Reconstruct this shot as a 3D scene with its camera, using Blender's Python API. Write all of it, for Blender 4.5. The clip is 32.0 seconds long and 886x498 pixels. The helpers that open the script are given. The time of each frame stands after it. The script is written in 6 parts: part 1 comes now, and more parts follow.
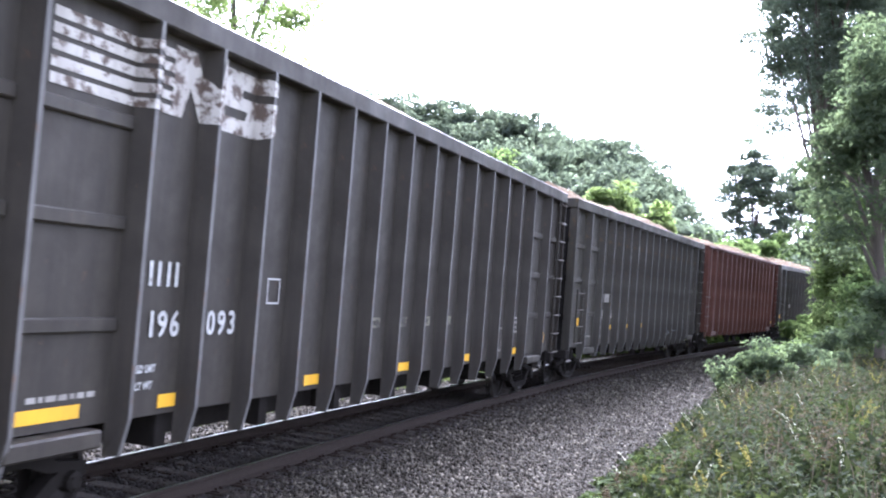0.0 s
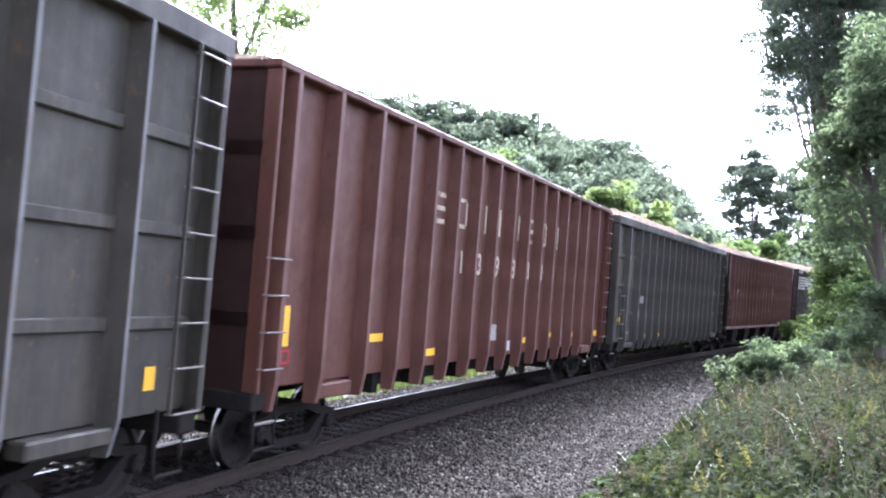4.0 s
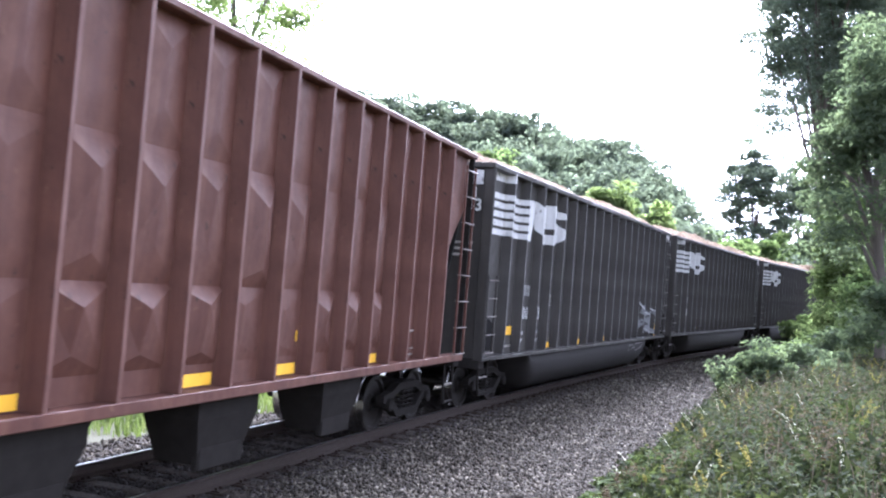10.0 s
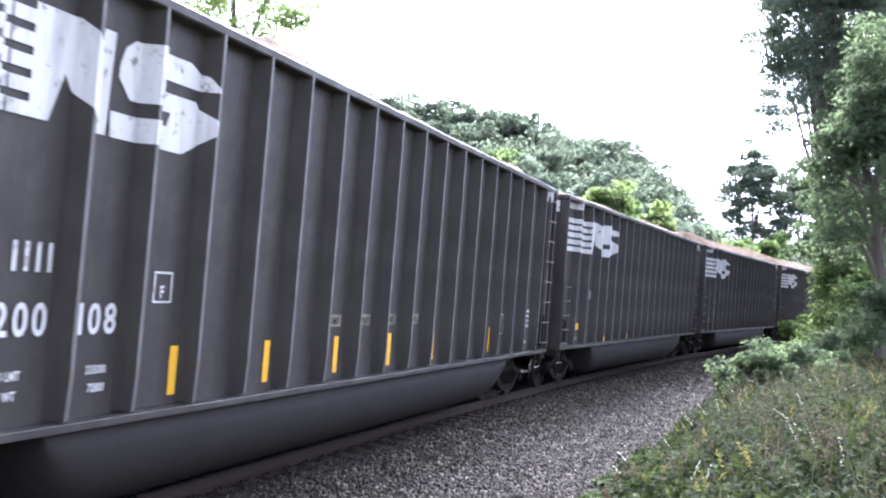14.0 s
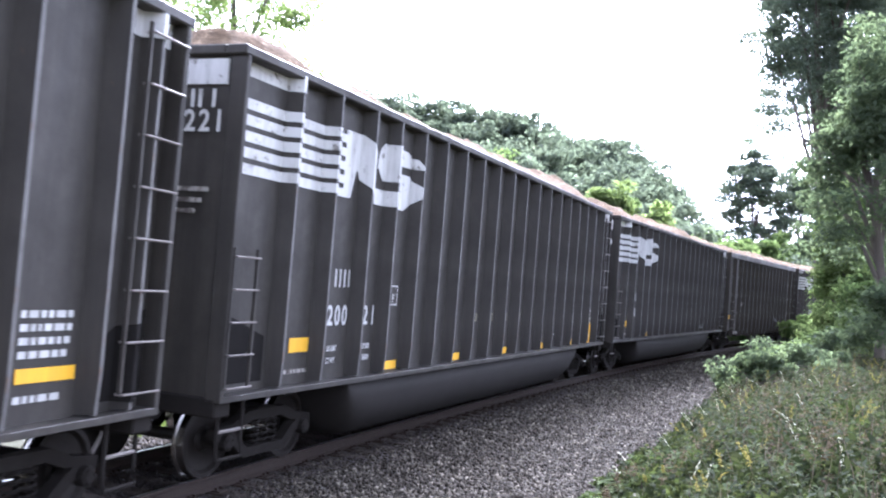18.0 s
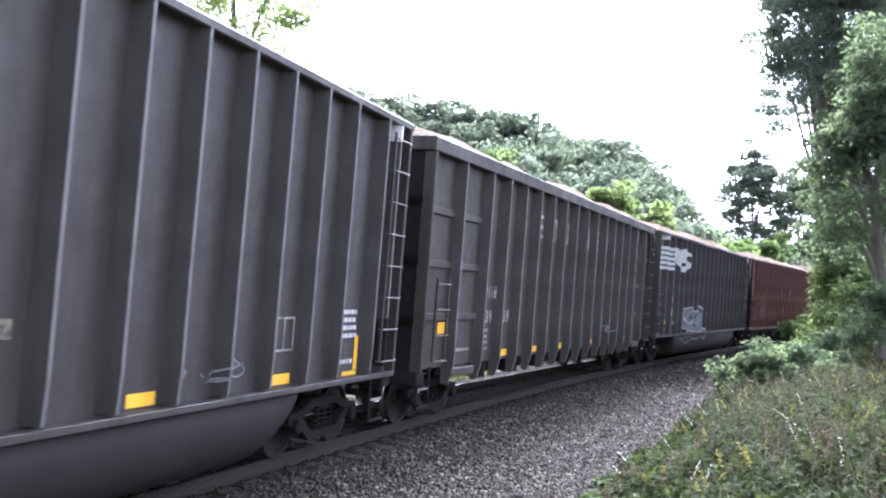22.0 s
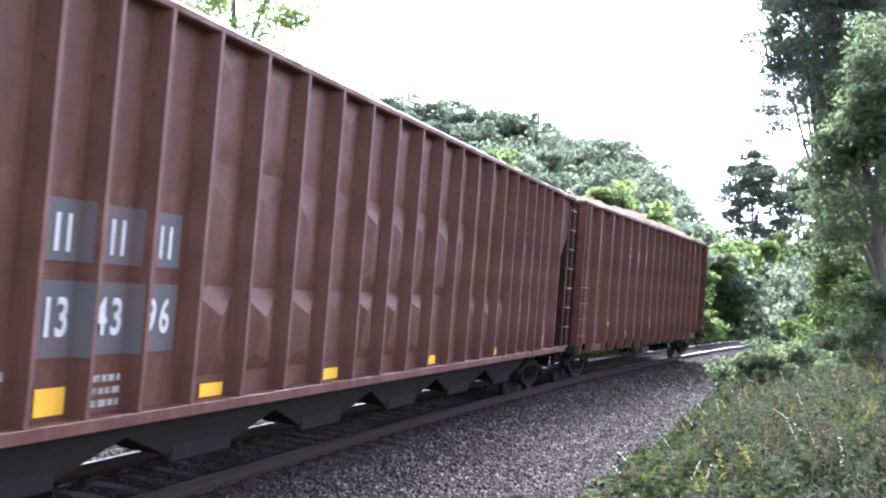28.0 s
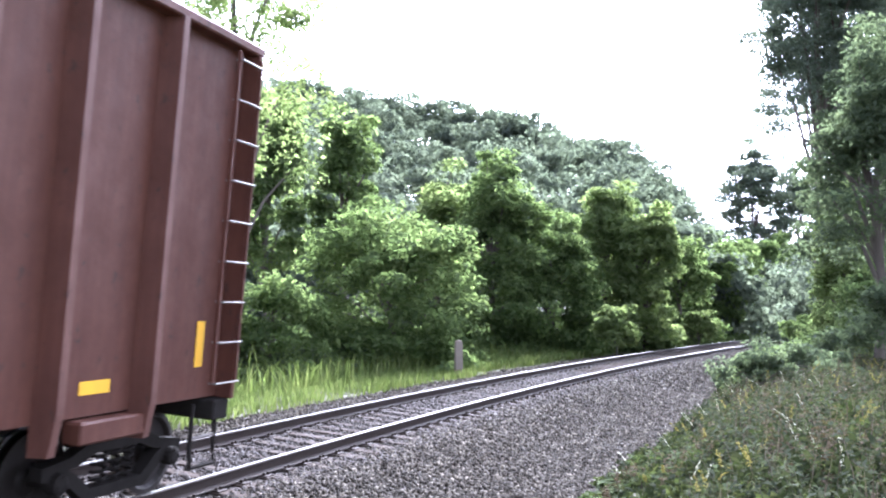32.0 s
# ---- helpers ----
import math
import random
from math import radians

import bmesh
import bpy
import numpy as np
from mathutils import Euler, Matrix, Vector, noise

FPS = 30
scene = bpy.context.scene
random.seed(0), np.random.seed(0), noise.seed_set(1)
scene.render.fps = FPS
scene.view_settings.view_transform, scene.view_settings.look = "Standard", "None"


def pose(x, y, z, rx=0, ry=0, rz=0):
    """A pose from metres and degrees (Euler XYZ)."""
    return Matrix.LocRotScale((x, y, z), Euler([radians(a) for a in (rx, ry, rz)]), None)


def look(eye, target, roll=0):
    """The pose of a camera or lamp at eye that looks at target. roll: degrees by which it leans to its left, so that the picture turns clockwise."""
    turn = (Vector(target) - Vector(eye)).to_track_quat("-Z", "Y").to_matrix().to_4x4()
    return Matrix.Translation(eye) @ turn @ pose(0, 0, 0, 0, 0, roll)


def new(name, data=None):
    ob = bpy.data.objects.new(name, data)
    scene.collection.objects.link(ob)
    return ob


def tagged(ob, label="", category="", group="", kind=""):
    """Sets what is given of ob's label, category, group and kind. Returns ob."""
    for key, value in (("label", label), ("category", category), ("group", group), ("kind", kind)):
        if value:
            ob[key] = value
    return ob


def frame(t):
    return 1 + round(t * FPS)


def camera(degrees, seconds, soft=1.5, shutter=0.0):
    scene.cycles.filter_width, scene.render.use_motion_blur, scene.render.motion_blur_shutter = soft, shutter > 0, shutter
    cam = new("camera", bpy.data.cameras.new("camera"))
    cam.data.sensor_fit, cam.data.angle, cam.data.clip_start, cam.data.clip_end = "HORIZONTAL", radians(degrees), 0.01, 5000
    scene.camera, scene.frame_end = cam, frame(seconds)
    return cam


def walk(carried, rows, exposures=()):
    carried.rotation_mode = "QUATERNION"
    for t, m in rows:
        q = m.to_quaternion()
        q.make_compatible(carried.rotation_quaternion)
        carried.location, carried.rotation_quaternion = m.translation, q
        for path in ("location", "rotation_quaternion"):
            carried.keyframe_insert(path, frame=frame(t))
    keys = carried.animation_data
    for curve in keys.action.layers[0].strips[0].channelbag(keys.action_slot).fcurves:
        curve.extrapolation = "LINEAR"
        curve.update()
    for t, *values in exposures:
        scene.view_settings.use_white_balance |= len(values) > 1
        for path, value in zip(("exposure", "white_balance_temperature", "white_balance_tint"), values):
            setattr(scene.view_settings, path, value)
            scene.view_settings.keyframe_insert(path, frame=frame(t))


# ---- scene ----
EXPOSURE, SKY, SUN = 3.24, 0.15, 2.5
# The train runs past a camera that stands still on the bank inside the curve.
SECONDS = 32.0
cam = camera(50.16, SECONDS, soft=2.1, shutter=0.15)
EYE = Vector((0.0, 0.0, 2.141))
VIEW = look(EYE, EYE + Vector((0.0, math.cos(0.05586), math.sin(0.05586))), 1.194)
walk(cam, [(0.0, VIEW), (SECONDS, VIEW)], [(0.0, EXPOSURE, 5220, 22), (29.8, EXPOSURE, 5220, 22), (SECONDS, EXPOSURE - 0.14, 5220, 22)])

# ---- light ----
SUN_AZ, SUN_EL = radians(14.0), radians(40.0)   # azimuth from +Y towards +X
world = bpy.data.worlds.new("sky")
scene.world = world
world.use_nodes = True
wt = world.node_tree
sky = wt.nodes.new("ShaderNodeTexSky")
sky.sky_type = "NISHITA"
sky.sun_disc = False
sky.sun_elevation = SUN_EL
sky.sun_rotation = SUN_AZ
sky.air_density, sky.dust_density, sky.ozone_density = 1.0, 4.0, 1.0
wt.nodes["Background"].inputs["Strength"].default_value = SKY
# thin bright cloud: the sky's colour is mostly washed out
grey = wt.nodes.new("ShaderNodeRGBToBW")
wash = wt.nodes.new("ShaderNodeMix")
wash.data_type = "RGBA"
wash.inputs[0].default_value = 0.9
wt.links.new(sky.outputs[0], grey.inputs[0])
wt.links.new(sky.outputs[0], wash.inputs[6])
wt.links.new(grey.outputs[0], wash.inputs[7])
wt.links.new(wash.outputs[2], wt.nodes["Background"].inputs[0])
sun_data = bpy.data.lights.new("sun", "SUN")
sun_data.energy, sun_data.angle, sun_data.color = SUN, radians(12.0), (1.0, 0.95, 0.87)
sun = new("sun", sun_data)
sun.matrix_world = look((0, 0, 50), Vector((0, 0, 50)) - Vector((math.sin(SUN_AZ) * math.cos(SUN_EL), math.cos(SUN_AZ) * math.cos(SUN_EL), math.sin(SUN_EL))))


# ---- materials ----
class Nodes:
    """A small builder for node materials."""

    def __init__(self, name, rough=0.7, metal=0.0, spec=0.4):
        self.m = bpy.data.materials.new(name)
        self.m.use_nodes = True
        self.t = self.m.node_tree
        self.b = self.t.nodes["Principled BSDF"]
        self.b.inputs["Roughness"].default_value = rough
        self.b.inputs["Metallic"].default_value = metal
        self.b.inputs["Specular IOR Level"].default_value = spec
        self.co = self.t.nodes.new("ShaderNodeTexCoord").outputs["Object"]

    def link(self, a, b):
        self.t.links.new(a, b)

    def scaled(self, scale):
        mp = self.t.nodes.new("ShaderNodeMapping")
        mp.inputs["Scale"].default_value = scale
        self.link(self.co, mp.inputs["Vector"])
        return mp.outputs[0]

    def noise(self, scale, detail=6.0, rough=0.6, stretch=None, dist=0.0):
        n = self.t.nodes.new("ShaderNodeTexNoise")
        n.inputs["Scale"].default_value = scale
        n.inputs["Detail"].default_value = detail
        n.inputs["Roughness"].default_value = rough
        n.inputs["Distortion"].default_value = dist
        self.link(self.scaled(stretch) if stretch else self.co, n.inputs["Vector"])
        return n.outputs["Fac"]

    def ramp(self, fac, stops):
        r = self.t.nodes.new("ShaderNodeValToRGB")
        e = r.color_ramp.elements
        while len(e) < len(stops):
            e.new(0.5)
        for el, (p, c) in zip(e, stops):
            el.position, el.color = p, (*c, 1) if len(c) == 3 else c
        self.link(fac, r.inputs[0])
        return r.outputs[0]

    def mix(self, fac, a, b, mode="MIX"):
        x = self.t.nodes.new("ShaderNodeMix")
        x.data_type, x.blend_type = "RGBA", mode
        if isinstance(fac, (int, float)):
            x.inputs[0].default_value = fac
        else:
            self.link(fac, x.inputs[0])
        for s, k in ((a, 6), (b, 7)):
            if isinstance(s, tuple):
                x.inputs[k].default_value = (*s, 1)
            else:
                self.link(s, x.inputs[k])
        return x.outputs[2]

    def bump(self, h, strength=0.3, dist=0.02):
        n = self.t.nodes.new("ShaderNodeBump")
        n.inputs["Strength"].default_value = strength
        n.inputs["Distance"].default_value = dist
        self.link(h, n.inputs["Height"])
        self.link(n.outputs[0], self.b.inputs["Normal"])

    def colour(self, c):
        if isinstance(c, tuple):
            self.b.inputs["Base Color"].default_value = (*c, 1)
        else:
            self.link(c, self.b.inputs["Base Color"])
        return self.m

    def island(self):
        return self.t.nodes.new("ShaderNodeNewGeometry").outputs["Random Per Island"]

    def each(self):
        return self.t.nodes.new("ShaderNodeObjectInfo").outputs["Random"]

    def roughness(self, fac, lo, hi):
        self.link(self.ramp(fac, [(0.3, (lo, lo, lo)), (0.7, (hi, hi, hi))]), self.b.inputs["Roughness"])


def paint(name, base, dark, light, rust, rusty=0.62, rough=0.55, scuff=None):
    """Weathered freight-car paint: streaks down the sheet, blotches, rust."""
    n = Nodes(name, rough, 0.0, 0.22)
    streak = n.noise(1.0, 5, 0.6, (5.0, 5.0, 0.35))
    blot = n.noise(1.3, 8, 0.65)
    c = n.mix(n.ramp(streak, [(0.38, (0, 0, 0)), (0.64, (1, 1, 1))]), base, light)
    c = n.mix(n.ramp(blot, [(0.38, (0, 0, 0)), (0.70, (0.6, 0.6, 0.6))]), c, dark)
    drip = n.noise(2.2, 6, 0.7, (6.0, 6.0, 0.22), 0.4)
    c = n.mix(n.ramp(drip, [(0.60, (0, 0, 0)), (0.78, (0.55, 0.55, 0.55))]), c, rust)
    fine = n.noise(9.0, 8, 0.7, (1.0, 1.0, 0.6))
    c = n.mix(n.ramp(fine, [(rusty, (0, 0, 0)), (rusty + 0.07, (1, 1, 1))]), c, rust)
    if scuff:
        c = n.mix(n.ramp(n.noise(4.0, 10, 0.75, (1.6, 1.6, 0.7), 0.6), [(0.61, (0, 0, 0)), (0.70, (0.8, 0.8, 0.8))]), c, scuff)
    n.bump(n.noise(3.5, 4, 0.5), 0.25, 0.03)
    n.roughness(blot, rough - 0.12, rough + 0.2)
    return n.colour(c)


def worn(name, base, under, amount=0.55, rough=0.6):
    """Stencilled paint, partly worn away."""
    n = Nodes(name, rough, 0.0, 0.3)
    f = n.noise(6.0, 8, 0.7)
    c = n.mix(n.ramp(f, [(amount, (0, 0, 0)), (amount + 0.08, (1, 1, 1))]), base, under)
    d = n.noise(1.7, 4, 0.6, (3.0, 3.0, 0.6))
    c = n.mix(n.ramp(d, [(0.45, (0, 0, 0)), (0.8, (0.6, 0.6, 0.6))]), c, under)
    return n.colour(c)


def plain(name, col, var=0.25, scale=8.0, rough=0.7, metal=0.0, bump=0.2):
    n = Nodes(name, rough, metal, 0.4 if rough < 0.6 else 0.15 if rough < 0.9 else 0.04)
    f = n.noise(scale, 8, 0.65)
    c = n.mix(f, tuple(v * (1 - var) for v in col), tuple(min(1, v * (1 + var)) for v in col))
    n.bump(f, bump, 0.01)
    return n.colour(c)


def leaf(name, a, b, c, glow=0.45):
    """Leaves: light passes through them; the tone varies from leaf to leaf."""
    n = Nodes(name, 0.85, 0.0, 0.05)
    tone = n.ramp(n.island(), [(0.0, a), (0.55, b), (1.0, c)])
    big = n.noise(0.35, 3, 0.5)
    tone = n.mix(n.ramp(big, [(0.35, (0, 0, 0)), (0.7, (0.5, 0.5, 0.5))]), tone, a)
    tr = n.t.nodes.new("ShaderNodeBsdfTranslucent")
    warm = n.mix(0.8, tone, (1.32, 1.3, 0.86), "MULTIPLY")
    n.link(warm, tr.inputs["Color"])
    mx = n.t.nodes.new("ShaderNodeMixShader")
    mx.inputs[0].default_value = glow
    n.link(n.b.outputs[0], mx.inputs[1])
    n.link(tr.outputs[0], mx.inputs[2])
    n.link(mx.outputs[0], n.t.nodes["Material Output"].inputs["Surface"])
    return n.colour(tone)


M_BLACK = paint("black_car_paint", (0.036, 0.0305, 0.0245), (0.024, 0.0205, 0.017), (0.054, 0.046, 0.036), (0.065, 0.042, 0.029), 0.62)
M_NEWBLACK = paint("newer_black_car_paint", (0.035, 0.031, 0.0265), (0.0235, 0.021, 0.0185), (0.051, 0.045, 0.038), (0.058, 0.041, 0.031), 0.66)
M_GREY = paint("faded_grey_green_car_paint", (0.038, 0.0345, 0.028), (0.025, 0.0225, 0.018), (0.060, 0.052, 0.039), (0.075, 0.050, 0.028), 0.59)
M_RED = paint("oxide_red_car_paint", (0.080, 0.029, 0.0185), (0.054, 0.021, 0.014), (0.104, 0.041, 0.027), (0.05, 0.026, 0.019), 0.59, 0.55, (0.040, 0.020, 0.015))
M_BROWN = paint("rusty_brown_car_paint", (0.082, 0.031, 0.0205), (0.047, 0.020, 0.015), (0.118, 0.052, 0.034), (0.030, 0.016, 0.011), 0.63, 0.55, (0.17, 0.095, 0.062))
M_UNDER = plain("sooty_underframe_steel", (0.020, 0.0175, 0.0155), 0.4, 5.0, 0.9)
M_WHEEL = plain("worn_wheel_steel", (0.022, 0.0185, 0.016), 0.4, 9.0, 0.6, 0.2)
M_TREAD = plain("polished_wheel_tread", (0.5, 0.48, 0.46), 0.1, 20.0, 0.22, 1.0, 0.02)
M_RUNG = plain("bare_steel_rung", (0.17, 0.15, 0.135), 0.35, 14.0, 0.62, 0.0)
# near-black that puts shade into the colour of car ends and corner openings
M_DARKEND = plain("shade_black_end_paint", (0.016, 0.0145, 0.0135), 0.4, 2.5, 0.92)
# red gondola ends: the neighbouring car's shade is put into this darker red
M_SHADERED = plain("shaded_red_end_paint", (0.034, 0.019, 0.016), 0.4, 2.5, 0.9)
M_WHITE = worn("white_stencil_paint", (0.52, 0.51, 0.49), (0.15, 0.135, 0.12), 0.58)
M_STAINED = worn("rust_stained_white_paint", (0.46, 0.43, 0.39), (0.085, 0.06, 0.045), 0.50)
M_FADED = worn("faded_cream_stencil_paint", (0.34, 0.315, 0.28), (0.09, 0.075, 0.065), 0.50)
M_PATCH = worn("grey_repaint_patch", (0.085, 0.08, 0.08), (0.15, 0.055, 0.04), 0.62)
M_YELLOW = worn("yellow_reflective_tape", (0.78, 0.43, 0.02), (0.45, 0.24, 0.03), 0.64)
M_REDTAG = plain("red_placard", (0.35, 0.03, 0.03), 0.2)
M_GRAF = worn("silver_spray_paint", (0.20, 0.20, 0.20), (0.05, 0.048, 0.045), 0.50)
M_GRAFW = worn("white_spray_paint", (0.40, 0.40, 0.39), (0.12, 0.12, 0.12), 0.55)
M_RAIL = plain("rusted_rail_side", (0.034, 0.025, 0.020), 0.35, 12.0, 0.75)
M_HEAD = plain("polished_rail_head", (0.24, 0.23, 0.22), 0.08, 30.0, 0.3, 1.0, 0.02)
n = Nodes("weathered_tie_timber", 0.95, 0.0, 0.08)
g = n.noise(2.0, 8, 0.7, (1.0, 0.7, 8.0))
n.bump(n.noise(3.0, 8, 0.7, (9.0, 0.8, 9.0)), 0.6, 0.02)
M_TIE = n.colour(n.mix(n.each(), n.mix(g, (0.030, 0.024, 0.019), (0.082, 0.067, 0.055)), n.mix(g, (0.024, 0.018, 0.014), (0.064, 0.048, 0.037))))
n = Nodes("ballast_bed", 0.95, 0.0, 0.1)
v = n.t.nodes.new("ShaderNodeTexVoronoi")
v.inputs["Scale"].default_value = 17.0
n.link(n.co, v.inputs["Vector"])
n.bump(v.outputs["Distance"], 1.0, 0.05)
M_BALLAST = n.colour(n.mix(n.ramp(v.outputs["Color"], [(0.1, (0, 0, 0)), (0.9, (1, 1, 1))]), n.mix(n.noise(0.5, 5), (0.028, 0.023, 0.020), (0.042, 0.034, 0.029)), (0.075, 0.066, 0.058)))
n = Nodes("ballast_stone", 0.9, 0.0, 0.12)
M_STONE = n.colour(n.mix(n.noise(0.45, 4), n.ramp(n.island(), [(0.0, (0.017, 0.0140, 0.0104)), (0.5, (0.039, 0.0335, 0.0256)), (0.88, (0.072, 0.0635, 0.0495)), (1.0, (0.22, 0.198, 0.160))]),
                           n.ramp(n.island(), [(0.0, (0.016, 0.0122, 0.0084)), (0.6, (0.036, 0.0288, 0.0205)), (1.0, (0.125, 0.104, 0.079))])))
n = Nodes("weedy_soil", 0.95)
M_SOIL = n.colour(n.mix(n.noise(0.8, 8, 0.7), (0.045, 0.05, 0.022), (0.085, 0.075, 0.045)))
n.bump(n.noise(5.0, 6), 0.8, 0.08)
n = Nodes("wood_chip_load", 0.95, 0.0, 0.05)
chip = n.noise(9.0, 10, 0.8)
n.bump(chip, 1.0, 0.08)
M_CHIP = n.colour(n.ramp(chip, [(0.3, (0.045, 0.028, 0.017)), (0.52, (0.145, 0.100, 0.062)), (0.75, (0.38, 0.28, 0.18))]))
n = Nodes("tree_bark", 0.9)
bk = n.noise(2.0, 8, 0.7, (3.0, 3.0, 0.6))
n.bump(bk, 0.8, 0.04)
M_BARK = n.colour(n.mix(bk, (0.05, 0.04, 0.032), (0.13, 0.11, 0.09)))
M_LEAF = leaf("broad_green_leaves", (0.072, 0.108, 0.044), (0.118, 0.165, 0.070), (0.172, 0.222, 0.098), 0.72)
M_LEAFDARK = leaf("deep_green_leaves", (0.060, 0.082, 0.053), (0.092, 0.120, 0.076), (0.130, 0.160, 0.100), 0.68)
M_LEAFLIGHT = leaf("light_green_leaves", (0.115, 0.16, 0.065), (0.17, 0.22, 0.098), (0.225, 0.275, 0.13), 0.72)
# greyed pale green: the haze over far leaves is put into their colour
M_LEAFHAZE = leaf("haze_pale_leaves", (0.088, 0.112, 0.092), (0.115, 0.140, 0.116), (0.140, 0.165, 0.138), 0.62)
M_GRASS = leaf("grass_blades", (0.070, 0.10, 0.030), (0.105, 0.14, 0.045), (0.155, 0.175, 0.075), 0.5)
M_DRY = leaf("dry_weed_stems", (0.045, 0.037, 0.030), (0.075, 0.063, 0.050), (0.14, 0.12, 0.10), 0.2)
M_BLOOM = leaf("yellow_weed_blooms", (0.14, 0.12, 0.025), (0.19, 0.16, 0.035), (0.25, 0.21, 0.06), 0.3)
M_PALE = leaf("pale_weed_blooms", (0.5, 0.5, 0.44), (0.6, 0.58, 0.52), (0.7, 0.7, 0.65), 0.3)
M_WEED = leaf("bank_weed_leaves", (0.0180, 0.0246, 0.0115), (0.0312, 0.0394, 0.0172), (0.0541, 0.0615, 0.0287), 0.35)
M_WEEDLIGHT = leaf("light_bank_weed_leaves", (0.0312, 0.0443, 0.0164), (0.0508, 0.0656, 0.0238), (0.0779, 0.0902, 0.0361), 0.4)
M_WEEDGRASS = leaf("bank_grass_blades", (0.0230, 0.0328, 0.0131), (0.0394, 0.0508, 0.0213), (0.0656, 0.0722, 0.0369), 0.4)
M_BRIGHTWEED = leaf("bright_bank_weed_leaves", (0.0344, 0.0508, 0.0197), (0.0541, 0.0738, 0.0279), (0.0820, 0.1025, 0.0410), 0.4)
M_DRYLEAF = leaf("withered_weed_leaves", (0.040, 0.030, 0.019), (0.075, 0.056, 0.034), (0.13, 0.10, 0.062), 0.3)
M_MARK = worn("weathered_load_mark", (0.19, 0.175, 0.12), (0.07, 0.065, 0.05), 0.5)
M_OLIVE = worn("yellowed_olive_paint", (0.062, 0.056, 0.032), (0.046, 0.042, 0.031), 0.5)
# paler paints for the outward faces of the side posts
M_EDGE = paint("pale_post_edge_paint", (0.11, 0.105, 0.10), (0.06, 0.057, 0.054), (0.17, 0.16, 0.15), (0.12, 0.075, 0.05), 0.58)
M_EDGERED = paint("pale_red_post_edge_paint", (0.105, 0.047, 0.035), (0.07, 0.031, 0.023), (0.165, 0.088, 0.068), (0.08, 0.04, 0.03), 0.58)
M_OILY = plain("oily_ballast_stone", (0.036, 0.030, 0.026), 0.5, 20.0, 0.8)
M_POST = plain("weathered_post_wood", (0.20, 0.17, 0.14), 0.35, 6.0, 0.9)


# ---- the line of the track ----
X0, Y0, TH, K0, K1 = -3.382, 12.0, 1.22077, 0.004312, -3.8e-5
GAUGE = 1.505            # between the middles of the rail heads
CANT = math.asin(0.0912 / GAUGE)
DS = 0.25
S_MIN, S_MAX = -700.0, 1000.0


def curvature(s):
    if s < -60 or s > 160:
        return 0.0
    return min(0.0047, max(0.0006, K0 + K1 * s))


def lay_line():
    pts = {}
    for sign in (1, -1):
        x, y, a, s = X0, Y0, TH, 0.0
        pts[0] = (x, y, a)
        i = 0
        while S_MIN < s < S_MAX:
            k = curvature(s + sign * DS / 2)
            am = a - sign * k * DS / 2
            x += sign * DS * math.cos(am)
            y += sign * DS * math.sin(am)
            a -= sign * k * DS
            s += sign * DS
            i += sign
            pts[i] = (x, y, a)
    return pts


LINE = lay_line()


def line_at(s):
    i = math.floor(s / DS)
    f = s / DS - i
    p, q = LINE[i], LINE[i + 1]
    return tuple(u + (w - u) * f for u, w in zip(p, q))


def off_track(s, r, z=0.0):
    """A point r metres from the centre line, on the camera's side, z above the near rail's top."""
    x, y, a = line_at(s)
    return Vector((x + r * math.sin(a), y - r * math.cos(a), z))


def cant_z(r):
    return (GAUGE / 2 - r) * math.sin(CANT)


def track_pose(s):
    """On the centre line between the rail tops: x along the track away from the camera, y to the far side, z off the track."""
    x, y, a = line_at(s)
    return Matrix.Translation((x, y, cant_z(0.0))) @ Matrix.Rotation(a, 4, "Z") @ Matrix.Rotation(CANT, 4, "X")


# ---- mesh helpers ----
def mesh_of(bm, name, material, smooth=False):
    me = bpy.data.meshes.new(name)
    bm.normal_update()
    bm.to_mesh(me)
    bm.free()
    for mt in material if isinstance(material, (list, tuple)) else [material]:
        me.materials.append(mt)
    if smooth:
        me.polygons.foreach_set("use_smooth", [True] * len(me.polygons))
    return me


def part_mesh(name, me, parent, label="", m=None):
    ob = new(name, me)
    ob.parent = parent
    if m is not None:
        ob.matrix_basis = m
    return tagged(ob, label) if label else ob


def part(name, bm, material, parent, label="", m=None):
    return part_mesh(name, mesh_of(bm, name, material), parent, label, m)


def box(bm, x0, x1, y0, y1, z0, z1, bevel=0.0):
    vs = [bm.verts.new((x, y, z)) for x in (x0, x1) for y in (y0, y1) for z in (z0, z1)]
    fs = [bm.faces.new([vs[i] for i in f]) for f in ((0, 1, 3, 2), (4, 6, 7, 5), (0, 4, 5, 1), (2, 3, 7, 6), (0, 2, 6, 4), (1, 5, 7, 3))]
    if bevel:
        es = {e for f in fs for e in f.edges}
        bmesh.ops.bevel(bm, geom=list(es), offset=bevel, segments=1, affect="EDGES")


def loft(bm, rings, caps=True, close=True):
    """Joins rings of equal count into a skin."""
    vr = [[bm.verts.new(p) for p in ring] for ring in rings]
    n = len(vr[0])
    for a, b in zip(vr, vr[1:]):
        for i in range(n if close else n - 1):
            j = (i + 1) % n
            bm.faces.new((a[i], a[j], b[j], b[i]))
    if caps:
        bm.faces.new(vr[0][::-1])
        bm.faces.new(vr[-1])


